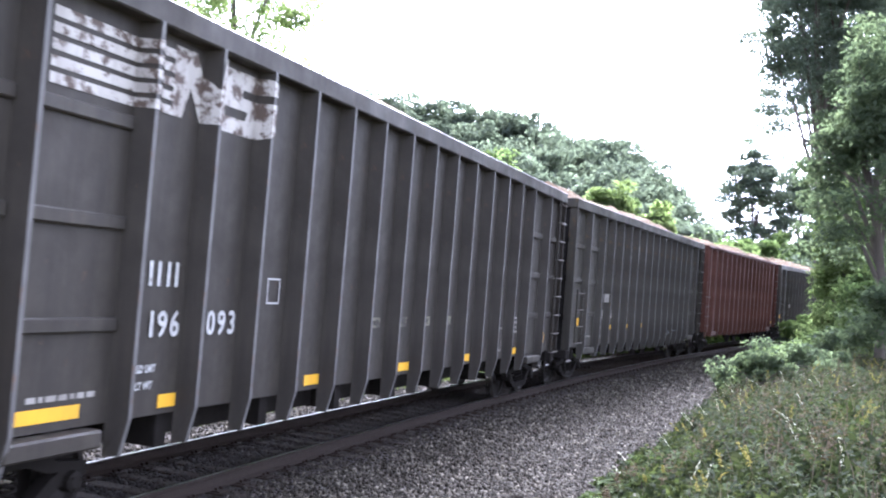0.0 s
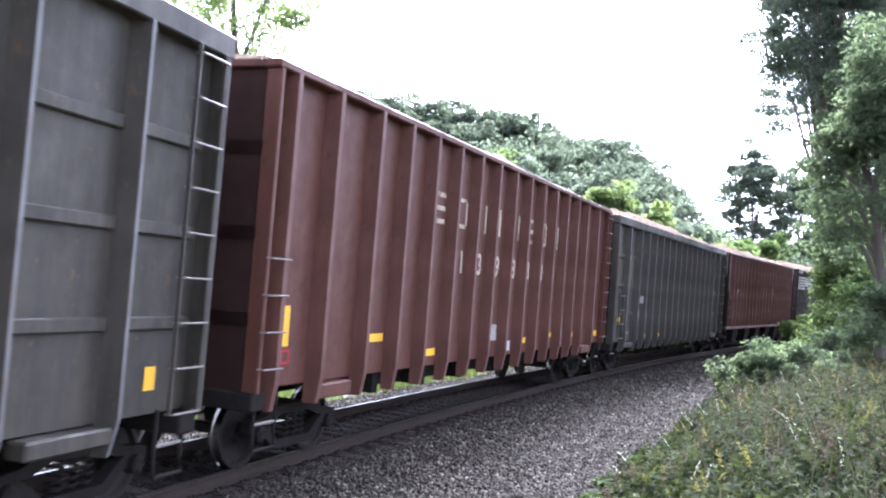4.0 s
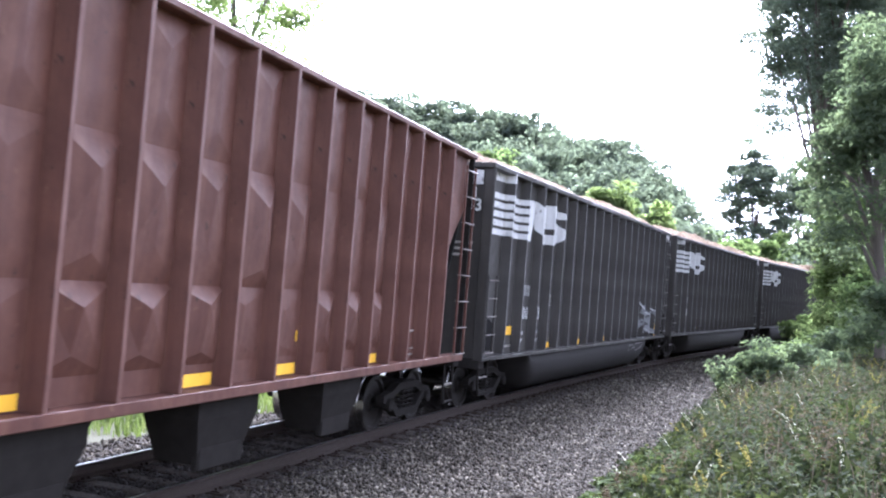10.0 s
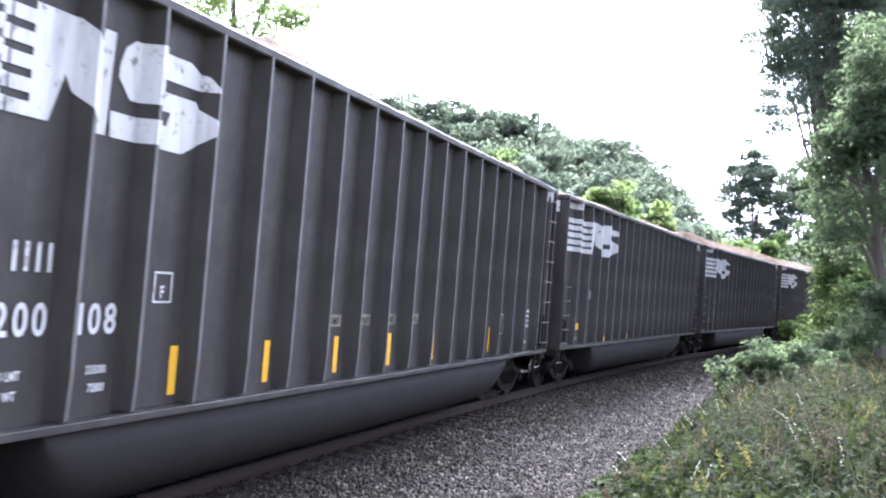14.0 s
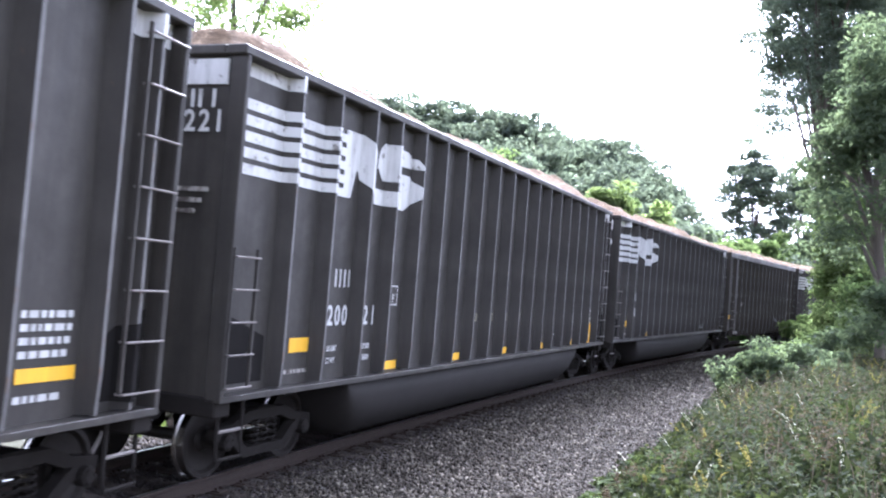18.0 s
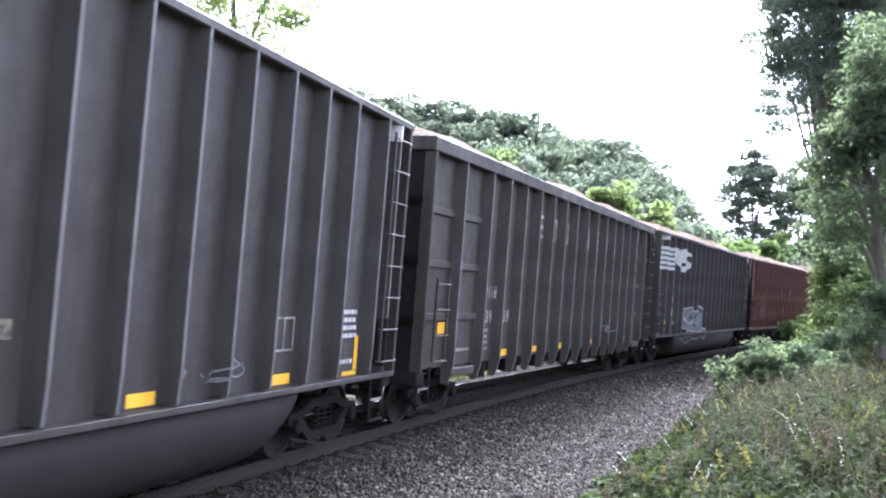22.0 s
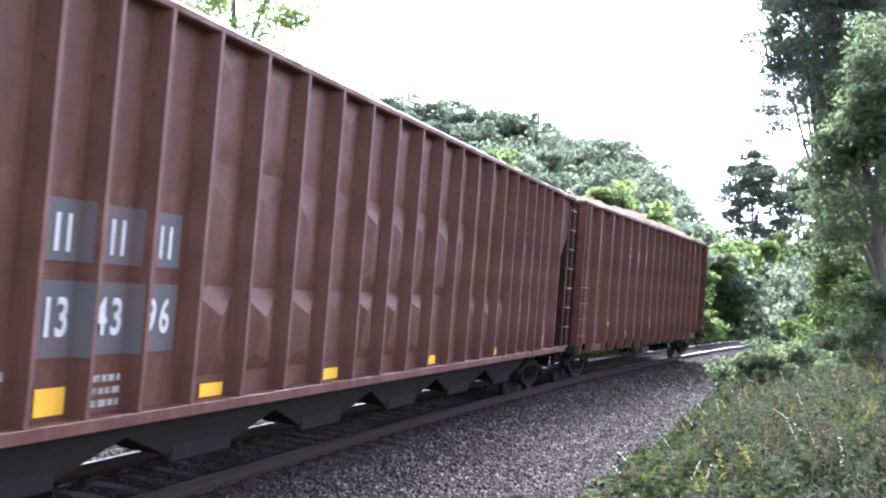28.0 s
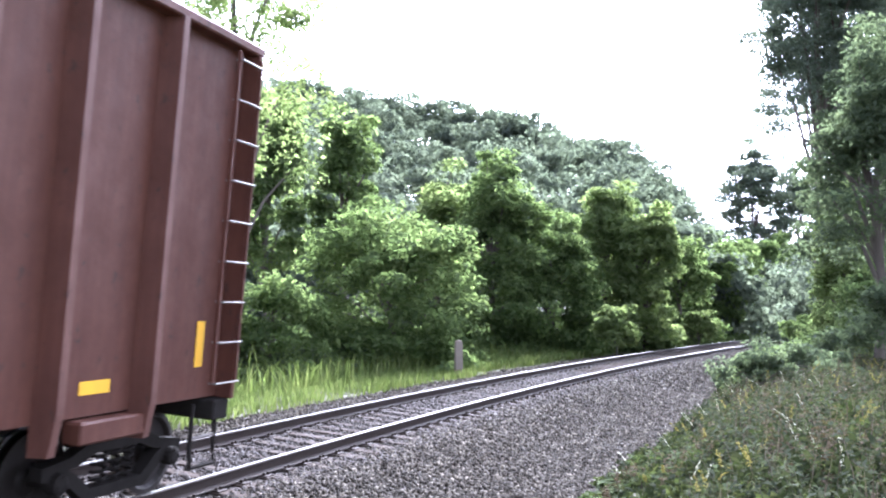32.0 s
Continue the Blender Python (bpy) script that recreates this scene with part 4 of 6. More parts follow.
    tape = [rect(-half + d, -half + d + 0.43, low, low + 0.13) for d in marks["tape"]] + [rect(P[1] + 0.21, P[1] + 0.93, 1.12, 1.24) if marks.get("emblem") else rect(P[0] + 0.90, P[0] + 1.24, 1.63, 1.83), rect(P[-2] + 0.59, P[-2] + 0.77, 1.27, 1.5)]
    painted(car, "yellow_tape", tape, P, pw, M_YELLOW, "yellow reflective tape strip")
    if marks.get("graffiti"):
        for name, polys, mt in marks["graffiti"](half):
            for poly in polys:
                painted(car, name, poly if isinstance(poly, tuple) else (poly,), P, pw, mt, "scribbled white spray paint", 0.012)
    if marks.get("yellowed"):
        for a, b in ((0, 1), (1, 2)):
            painted(car, "yellowed_patch", [rect(P[a] + 0.03, P[b] - 0.12, 2.93, 3.64)], P, pw, M_OLIVE, "yellowed olive paint", 0.004)
    trucks(car, half, 1.95)
    couplers(car, half)
    load_heap(car, half, z1, seed, marks.get("heap", 0.45))
    return tagged(car, marks["label"], "railway car", "train of loaded freight cars")


def red_gondola(number, L, seed, marks):
    """Oxide-red gondola: plain sheets, stub-ended posts, big faded letters and a number."""
    car = new("wood_chip_gondola")
    half = L / 2
    z0, z1 = 1.12, 4.96
    inner = (L - 5.53) / 12
    posts = [0.42, 1.50] + [2.74 + inner * i for i in range(13)] + [L - 1.50]
    pw = 0.09
    car_shell(car, L, M_RED, z0, z1, posts, pw, 0.86, 0.7, 0.10, 0.012, M_SHADERED)
    P = [p - half for p in posts]
    underframe(car, half, 0.80, z0 - 0.01)
    ladder(car, -half + 0.0, -half + 0.42, -W - 0.02, 1.38, 2.66, 4, M_RED, False, "grab_irons")
    ladder(car, half - 0.52, half - 0.06, -W - 0.02, 1.3, 4.7, 9, M_RED, True)
    painted(car, "faded_name", name_bars([P[4 + i] + 0.40 for i in range(8)], 3.51, 4.04, 0.48), P, pw, M_CREAM)
    for i, ch in enumerate(number):
        lettering(car, ch, P[5 + i] + 0.50 + (0.1 if ch == "1" else 0), 2.72, 0.40, M_CREAM, squeeze=0.95)
    tape = [rect(P[0] + 0.24, P[0] + 0.48, 1.60, 2.10), rect(P[2] + 0.42, P[2] + 0.86, 1.58, 1.70)] + [rect(P[i] + 0.44, P[i] + 0.86, z, z + 0.12) for i, z in marks["tape"]] + ([rect(half - 0.56, half - 0.41, 1.45, 1.93)] if marks.get("tall_tape") else [rect(half - 0.55, half - 0.15, 1.30, 1.46)])
    painted(car, "yellow_tape", tape, P, pw, M_YELLOW, "yellow reflective tape strip")
    painted(car, "data_panel", [rect(P[7] + 0.26, P[7] + 0.92, 1.44, 1.76)], P, pw, M_FADED)
    u = P[12] + 0.28
    painted(car, "data_frame", (rect(u, u + 0.5, 1.53, 1.555), rect(u, u + 0.5, 1.2, 1.225), rect(u, u + 0.025, 1.225, 1.53), rect(u + 0.475, u + 0.5, 1.225, 1.53), rect(u + 0.24, u + 0.265, 1.225, 1.53)), P, pw, M_CREAM)
    painted(car, "white_patch", [rect(P[8] + 0.50, P[8] + 0.78, 1.2, 1.40)], P, pw, M_WHITE)
    u = P[1] - 0.75
    painted(car, "placard", (rect(u, u + 0.2, 1.53, 1.56), rect(u, u + 0.2, 1.38, 1.41), rect(u, u + 0.03, 1.41, 1.53), rect(u + 0.17, u + 0.2, 1.41, 1.53)), P, pw, M_REDTAG, "red outlined placard holder")
    for e in (-1, 1):
        bm = bmesh.new()
        x = e * (half - 1.95)
        box(bm, x - 0.5, x + 0.5, -W + 0.05, -W + 0.25, 0.9, 1.1, 0.02)
        part("bolster_end", bm, M_RED, car)
    trucks(car, half, 1.95)
    couplers(car, half)
    load_heap(car, half, z1, seed, marks.get("heap", 0.35))
    return tagged(car, "oxide-red wood chip gondola with faded cream lettering, on rails", "railway car", "train of loaded freight cars")


def hopper_car(number, L, seed, marks):
    """Rusty open hopper: sloped ends, buckled sheets, discharge gates under a straight sill."""
    car = new("open_hopper_car")
    half = L / 2
    z0, z1 = marks["sill"], 4.92
    mat = M_BROWN
    posts = marks["posts"]
    pw = 0.05
    # M_DARKEND: the shade in the open end triangles is painted on the slope
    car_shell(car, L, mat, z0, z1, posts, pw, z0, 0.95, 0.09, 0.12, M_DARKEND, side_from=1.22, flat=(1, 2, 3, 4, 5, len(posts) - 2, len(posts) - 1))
    P = [p - half for p in posts]
    for sgn in (-1, 1):
        y = sgn * W
        bm = bmesh.new()
        box(bm, -half, half, min(y, y - sgn * 0.22), max(y, y - sgn * 0.22), z0 - 0.12, z0 - 0.002, 0.01)
        part("side_sill", bm, mat, car)
        for e in (-1, 1):
            # the side plate follows the slope of the end and leaves a triangle open
            x = e * half
            pts = [(x - e * 0.02, z1 - 0.09), (x - e * 1.25, z1 - 0.09), (x - e * 1.25, 2.5), (x - e * 0.98, 2.86), (x - e * 0.50, 3.45), (x - e * 0.02, 3.92)]
            bm = bmesh.new()
            loft(bm, [[(px, sgn * (SHEET + d), pz) for px, pz in pts] for d in (0.0, 0.02)])
            bmesh.ops.recalc_face_normals(bm, faces=bm.faces)
            part("end_side_plate", bm, mat, car)
            bm = bmesh.new()
            xx = x - e * 0.06
            box(bm, xx - 0.025, xx + 0.025, min(sgn * (SHEET + 0.06), sgn * (W - 0.03)), max(sgn * (SHEET + 0.06), sgn * (W - 0.03)), z0 - 0.05, z1 - 0.05, 0.01)
            part("corner_post", bm, M_UNDER, car)
    # sloped sheet stiffeners and the deck over the trucks
    for e in (-1, 1):
        bm = bmesh.new()
        x = e * half
        box(bm, min(x, x - e * 1.3), max(x, x - e * 1.3), -W + 0.1, W - 0.1, z0 - 0.10, z0 - 0.04, 0.01)
        part("end_platform", bm, M_UNDER, car)
        ladder(car, min(x - e * 0.08, x - e * 0.58), max(x - e * 0.08, x - e * 0.58), -W - 0.01, z0 + 0.02, 4.55 if e > 0 else 2.7, 8 if e > 0 else 4, mat, True)
    # discharge hoppers
    first, step, wide, low, knee, zb = marks["pods"]
    for k in range(int((L - 2 * first) / step + 0.9)):
        cx = -half + first + k * step
        for sgn in (-1, 1):
            y0, y1, y2, y3 = sorted((sgn * 0.72, sgn * 1.40)) + sorted((sgn * 0.78, sgn * 1.30))
            bm = bmesh.new()
            ring = lambda h, a, b, z: [(cx - h, a, z), (cx + h, a, z), (cx + h, b, z), (cx - h, b, z)]
            loft(bm, [ring(wide, y0, y1, z0 - 0.11), ring(wide, y0, y1, knee), ring(low, y2, y3, zb)])
            bmesh.ops.recalc_face_normals(bm, faces=bm.faces)
            hop = part("discharge_hopper", bm, M_UNDER, car, "sooty discharge hopper")
            bm = bmesh.new()
            box(bm, cx - low - 0.04, cx + low + 0.04, min(sgn * 1.24, sgn * 1.34), max(sgn * 1.24, sgn * 1.34), zb - 0.06, zb + 0.2, 0.02)
            part("gate", bm, M_UNDER, hop)
    if marks.get("patches"):
        us = [P[i] + 0.12 for i in (2, 3, 4)]
        painted(car, "repaint_patch", [rect(u, u + 0.50, 2.46, 2.98) for u in us] + [rect(u, u + 0.52, 1.66, 2.30) for u in us], P, pw, M_PATCH, "grey repainted patch", 0.005)
        for i, u in enumerate(us):
            painted(car, "owner_mark", mark_bars(u + 0.18, 2.54, 2.86, 1, 0.3, 0.18), P, pw, M_WHITE, "", 0.012)
            lettering(car, number[2 * i:2 * i + 2], u + 0.05, 1.84, 0.33, M_WHITE, -SHEET - 0.016, 0.70)
        painted(car, "yellow_tape", [rect(-half + 2.86, -half + 3.31, 1.18, 1.41)] + [rect(P[i] + 0.36, P[i] + 0.76, 1.15, 1.29) for i in (5, 8, 12, 16)] + [rect(-half + 18.33, -half + 18.83, 1.21, 1.46)], P, pw, M_YELLOW, "yellow reflective tape strip", 0.014)
        u = -half + 18.38
        painted(car, "data_frame", (rect(u, u + 0.48, 1.76, 1.785), rect(u, u + 0.48, 1.50, 1.525), rect(u, u + 0.03, 1.525, 1.76), rect(u + 0.45, u + 0.48, 1.525, 1.76), rect(u + 0.23, u + 0.26, 1.525, 1.76)), P, pw, M_FADED, "", 0.012)
        painted(car, "small_print", small_print(-half + 2.10, 1.5, 3, 0.42, 0.07, 0.05) + small_print(-half + 3.50, 1.42, 3, 0.55, 0.06, 0.05), P, pw, M_FADED, "", 0.012)
    else:
        for txt, d in ((number[:2], 2.38), (number[2:4], 3.09), (number[4:], 3.86)):
            lettering(car, txt, -half + d, 2.47, 0.24, M_WHITE, -SHEET - 0.016, 0.95)
        painted(car, "owner_mark", mark_bars(-half + 2.35, 2.95, 3.17, 2, 0.23, 0.15) + mark_bars(-half + 3.08, 2.95, 3.17, 1, 0.3, 0.2), P, pw, M_WHITE, "", 0.012)
        painted(car, "yellow_tape", [rect(-half + 1.51, -half + 1.61, 1.27, 2.20)] + [rect(P[i] + 0.27, P[i] + 0.27 + w, z, z + 0.13) for i, w, z in ((2, 0.31, 1.76), (2, 0.31, 1.29), (5, 0.46, 1.28), (8, 0.46, 1.28), (11, 0.50, 1.28), (13, 0.50, 1.67), (13, 0.50, 1.28), (16, 0.40, 1.28))]
                + [rect(-half + 17.95, -half + 18.07, 1.30, 2.2)], P, pw, M_YELLOW, "yellow reflective tape strip", 0.014)
        painted(car, "small_print", small_print(-half + 2.30, 1.62, 2, 0.45, 0.07, 0.08) + small_print(-half + 3.07, 1.62, 2, 0.48, 0.07, 0.05), P, pw, M_FADED, "", 0.012)
        u = -half + 16.62
        painted(car, "data_frame", (rect(u, u + 0.46, 1.70, 1.73), rect(u, u + 0.46, 1.32, 1.35), rect(u, u + 0.46, 1.42, 1.445), rect(u, u + 0.03, 1.35, 1.70), rect(u + 0.43, u + 0.46, 1.35, 1.70), rect(u + 0.21, u + 0.24, 1.445, 1.70)), P, pw, M_FADED, "", 0.012)
        painted(car, "placard", [rect(-half + 1.76, -half + 1.96, 1.52, 1.68)], P, pw, M_REDTAG, "", 0.012)
    trucks(car, half, 1.95)
    couplers(car, half)
    load_heap(car, half, z1, seed, marks.get("heap", 0.35))
    return tagged(car, marks["label"], "railway car", "train of loaded freight cars")


plain_tub = plain("grimy_tub_steel", (0.019, 0.0165, 0.0145), 0.35, 1.6, 0.8)
M_CREAM = worn("cream_stencil_paint", (0.40, 0.35, 0.26), (0.14, 0.06, 0.042), 0.54)


def tag_big(half):
    """Three tall pointed letters near the trailing end."""
    b = half - 4.35
    fill = [[(b + 0.05, 1.20), (b + 0.3, 1.2), (b + 0.62, 1.75), (b + 0.30, 1.80)], [(b + 0.45, 1.95), (b + 0.75, 1.75), (b + 0.62, 2.15), (b + 0.50, 2.25)], [(b + 0.62, 1.75), (b + 0.86, 1.85), (b + 0.78, 1.35), (b + 0.55, 1.30)],
            [(b + 0.98, 1.25), (b + 1.15, 1.28), (b + 1.32, 2.1), (b + 1.22, 2.2)], [(b + 1.22, 2.2), (b + 1.36, 2.05), (b + 1.52, 1.78), (b + 1.36, 1.62)], [(b + 1.36, 1.62), (b + 1.48, 1.78), (b + 1.44, 1.3), (b + 1.28, 1.34)],
            [(b + 1.78, 1.55), (b + 2.02, 1.42), (b + 2.22, 2.1), (b + 2.12, 2.3)], [(b + 2.12, 2.05), (b + 2.35, 2.0), (b + 2.7, 1.9), (b + 2.45, 1.72)], [(b + 2.3, 1.72), (b + 2.66, 1.9), (b + 2.6, 1.5), (b + 2.38, 1.5)], [(b + 2.0, 1.42), (b + 2.2, 1.45), (b + 2.7, 1.15), (b + 2.62, 1.1)]]
    lines = [tuple(stroke([(b - 0.12, 1.12), (b - 0.2, 1.35), (b + 0.02, 1.75), (b + 0.06, 1.95), (b + 0.44, 2.3), (b + 0.56, 1.95), (b + 0.84, 1.78), (b + 0.8, 1.2), (b + 0.4, 1.12), (b + 0.1, 1.12), (b + 0.05, 1.3), (b + 0.3, 1.42)], 0.036))]
    lines.append(tuple(stroke([(b + 0.95, 1.2), (b + 0.92, 1.9), (b + 1.2, 2.24), (b + 1.34, 1.98), (b + 1.52, 1.78), (b + 1.46, 1.24), (b + 1.28, 1.5), (b + 1.12, 1.3)], 0.036)))
    lines.append(tuple(stroke([(b + 1.7, 1.5), (b + 1.76, 1.9), (b + 2.12, 2.32), (b + 2.26, 2.05), (b + 2.5, 2.02), (b + 2.78, 1.86), (b + 2.62, 1.4), (b + 2.74, 1.1), (b + 2.2, 1.3), (b + 1.95, 1.42), (b + 1.72, 1.5)], 0.036)))
    return [("spray_fill", fill, M_GRAF)] + [("spray_outline", [l], M_GRAFW) for l in lines]


def tag_silver(half):
    """A silver throw-up of four rounded letters with white outlines across the middle bays."""
    b = -half
    fills, lines = [], []

    def letter(outline, holes=()):
        pts = curve([(b + u, z) for u, z in outline])
        cu, cz = sum(p[0] for p in pts) / len(pts), sum(p[1] for p in pts) / len(pts)
        fills.append(tuple([(cu, cz), p, q] for p, q in zip(pts, pts[1:])))
        lines.append(tuple(stroke(pts, 0.045)))
        for h in holes:
            lines.append(tuple(stroke(curve([(b + u, z) for u, z in h]), 0.035)))

    letter([(5.22, 2.02), (4.98, 2.15), (4.66, 1.98), (4.58, 1.70), (4.76, 1.38), (5.14, 1.30), (5.24, 1.42), (5.0, 1.5), (4.9, 1.72), (5.0, 1.9), (5.22, 2.02)])
    letter([(5.30, 2.12), (5.62, 2.06), (5.80, 2.18), (6.12, 2.10), (6.30, 1.84), (6.24, 1.4), (6.16, 1.16), (5.86, 1.22), (5.62, 1.14), (5.38, 1.16), (5.32, 1.6), (5.30, 2.12)], [[(5.55, 1.3), (5.6, 1.75), (5.78, 1.5), (5.95, 1.8), (6.0, 1.3)]])
    letter([(6.36, 2.10), (6.7, 2.02), (7.0, 2.22), (7.26, 2.16), (7.34, 1.7), (7.22, 1.25), (6.8, 1.18), (6.5, 1.24), (6.38, 1.65), (6.36, 2.10)], [[(6.75, 1.52), (6.9, 1.74), (7.02, 1.55), (6.9, 1.44), (6.75, 1.52)]])
    letter([(7.38, 2.22), (7.56, 2.28), (7.80, 1.98), (8.34, 1.88), (8.2, 1.6), (8.3, 1.36), (8.88, 1.13), (8.3, 1.14), (7.95, 1.3), (7.7, 1.16), (7.5, 1.22), (7.42, 1.7), (7.38, 2.22)], [[(7.7, 1.65), (7.9, 1.78), (7.95, 1.6), (7.7, 1.65)]])
    tail = stroke(curve([(b + 4.42, 1.95), (b + 4.5, 1.7), (b + 4.4, 1.5), (b + 4.55, 1.38), (b + 4.42, 1.2)]), 0.03)
    faint = stroke(curve([(b + 2.5, 1.4), (b + 2.7, 1.72), (b + 2.85, 1.4), (b + 3.1, 1.7), (b + 3.15, 1.45)]), 0.03)
    return [("spray_fill", [f], M_GRAF) for f in fills] + [("spray_outline", [l], M_GRAFW) for l in lines] + [("spray_scribble", [tuple(tail)], M_GRAFW), ("spray_scribble", [tuple(faint)], M_GRAF)]


def tub_tag(car, half, count):
    """Pale spray strokes on the side of the tub."""
    for pts in ([(3.9, 0.74), (4.0, 0.95), (4.5, 0.93), (4.35, 0.78), (4.75, 0.88), (4.9, 0.72), (5.75, 0.84), (5.95, 0.97), (4.9, 0.97)], [(6.1, 0.97), (6.3, 0.84), (6.8, 0.9), (7.0, 0.83), (7.5, 0.97)], [(8.0, 0.98), (8.25, 0.84), (8.7, 0.88), (9.0, 0.98)])[:count]:
        bm = bmesh.new()
        for q in stroke([(u - half, z) for u, z in pts], 0.035):
            bm.faces.new([bm.verts.new((u, -1.572, z)) for u, z in q])
        bmesh.ops.remove_doubles(bm, verts=bm.verts, dist=0.002)
        bmesh.ops.recalc_face_normals(bm, faces=bm.faces)
        part("spray_scribble", bm, M_GRAF if count > 1 else M_PATCH, car)


def scribble(b, n, z, seed, h=0.6, step=0.33, w=0.024):
    rng = random.Random(seed)

    def make(half):
        pts = []
        for k in range(n):
            u = -half + b + k * step
            seg = [(u + rng.uniform(-0.1, 0.25), z + rng.uniform(0, h)) for _ in range(5)]
            pts.append(tuple(stroke(curve(seg), w)))
        return [("spray_scribble", pts, M_GRAF)]
    return make


def curl_tags(half):
    """A tall scrawl and three small looped tags, one to a bay."""
    lines = []
    for u, z in ((14.36, 1.40), (15.24, 1.42), (16.12, 1.33)):
        lines.append([(u + 0.10, z + 0.20), (u + 0.01, z + 0.16), (u, z + 0.06), (u + 0.08, z + 0.01), (u + 0.16, z + 0.06)])
        lines.append([(u + 0.30, z + 0.36), (u + 0.28, z + 0.20), (u + 0.20, z + 0.10), (u + 0.24, z + 0.02), (u + 0.32, z + 0.06), (u + 0.34, z + 0.18), (u + 0.25, z + 0.20), (u + 0.18, z + 0.13)])
        lines.append([(u + 0.16, z - 0.02), (u + 0.22, z - 0.08), (u + 0.27, z - 0.02), (u + 0.22, z + 0.02)])
    u, z = 13.34, 1.26
    lines += [[(u + 0.02, z + 0.62), (u + 0.16, z + 0.66), (u + 0.20, z + 0.50), (u + 0.13, z + 0.48), (u + 0.18, z + 0.42)], [(u + 0.34, z + 0.78), (u + 0.42, z + 0.92), (u + 0.52, z + 0.96), (u + 0.44, z + 0.80), (u + 0.38, z + 0.78)],
              [(u + 0.47, z + 0.82), (u + 0.48, z + 0.66), (u + 0.36, z + 0.58), (u + 0.32, z + 0.42), (u + 0.37, z + 0.46), (u + 0.33, z + 0.50)], [(u + 0.08, z + 0.80), (u + 0.16, z + 0.81)], [(u, z), (u + 0.04, z + 0.30), (u + 0.14, z + 0.36), (u + 0.16, z + 0.14), (u, z + 0.04)],
              [(u + 0.16, z + 0.02), (u + 0.24, z + 0.24), (u + 0.26, z + 0.02), (u + 0.34, z + 0.16), (u + 0.50, z + 0.26)], [(u + 0.32, z + 0.12), (u + 0.42, z + 0.10), (u + 0.34, z + 0.04), (u + 0.46, z + 0.03)], [(u + 0.44, z + 0.18), (u + 0.64, z + 0.19)]]
    return [("spray_scribble", [tuple(stroke(curve([(-half + a, b) for a, b in line]), 0.024)) for line in lines], M_GRAFW)]


DARK = "weathered dark grey ribbed wood chip gondola, on rails"
# builder, the moment its trailing end passes the mark, and its look
TRAIN = [
    (1.45, lambda L, k: ribbed_gondola("196093", L, M_BLACK, M_DARKEND, k, dict(tape=(3.42, 6.30, 9.25, 12.15, 15.23), label="black ribbed gondola with a rust-stained white emblem, on rails", emblem=True, fresh=True, heap=0.3))),
    (3.75, lambda L, k: ribbed_gondola("139646", L, M_GREY, M_DARKEND, k, dict(tape=(4.21, 6.20, 8.20, 11.10), tape_z=1.47, label="grey-green ribbed gondola with faded letters, on rails", name=True, heap=0.35, graffiti=scribble(9.3, 6, 1.12, 3, 0.5, 1.05)))),
    (6.00, lambda L, k: red_gondola("139830", L, k, dict(heap=0.4, tape=((4, 1.28), (9, 1.32), (11, 1.39), (13, 1.35))))),
    (8.32, lambda L, k: ribbed_gondola("139691", L, M_GREY, M_DARKEND, k, dict(tape=(4.21, 6.30, 9.2, 12.1), label="faded olive-grey ribbed gondola with yellowed panels, on rails", yellowed=True, name=True, heap=0.45))),
    (10.697, lambda L, k: hopper_car("134738", L, k, dict(label="rusty brown open hopper with white numbers, on rails", heap=0.3, sill=1.26, posts=[1.28, 2.02, 2.81, 3.49, 4.26, 5.15, 6.05, 6.95, 7.80, 8.65, 9.53, 10.44, 11.34, 12.26, 13.18, 14.05, 14.90, 15.66, 16.38, 17.15, 17.92], pods=(3.1, 2.87, 0.60, 0.40, 0.90, 0.40)))),
    (13.00, lambda L, k: tub_gondola("200083", L, k, dict(graffiti=tag_big, tub_tag=9.0, heap=0.4))),
    (15.35, lambda L, k: tub_gondola("200108", L, k, dict(tall_tape=True, heap=0.42))),
    (17.664, lambda L, k: tub_gondola("", L, k, dict(rear_bar=True, heap=0.3))),
    (20.005, lambda L, k: tub_gondola("200221", L, k, dict(heap=0.55, graffiti=curl_tags))),
    (22.34, lambda L, k: tub_gondola("200229", L, k, dict(heap=0.42, graffiti=scribble(13.3, 3, 1.28, 21, 0.3, 0.55, 0.02)))),
    (24.69, lambda L, k: ribbed_gondola("139939", L, M_BLACK, M_DARKEND, k, dict(tape=(4.3, 6.4, 8.6, 11.42, 13.45, 15.6), label=DARK, name=True, heap=0.42, graffiti=scribble(12.6, 6, 1.3, 5)))),
    (27.02, lambda L, k: tub_gondola("200516", L, k, dict(graffiti=tag_silver, tub_tag=True, heap=0.35))),
    (29.55, lambda L, k: hopper_car("134396", L, k, dict(label="rusty red open hopper with grey number patches, on rails", patches=True, heap=0.28, sill=1.14, posts=[1.28, 1.95, 2.63, 3.30, 3.98, 4.76, 5.65, 6.55, 7.45, 8.34, 9.23, 10.14, 11.04, 11.97, 12.85, 13.68, 14.52, 15.32, 16.04, 16.75, 17.45, 18.1, 19.2], pods=(2.76, 2.66, 1.33, 0.50, 0.87, 0.56)))),
    (31.82, lambda L, k: red_gondola("139836", L, k, dict(heap=0.45, tall_tape=True, tape=((4, 1.28), (7, 1.17), (11, 1.15), (14, 1.31))))),
]
CARS = []
before = -0.853
for k, (t, make) in enumerate(TRAIN):
    length = SPEED * (t - before) - 1.19
    CARS.append((make(length, 11 + k), t, length))
    before = t
S_MARK = 0.355           # where the trailing end stands at that moment


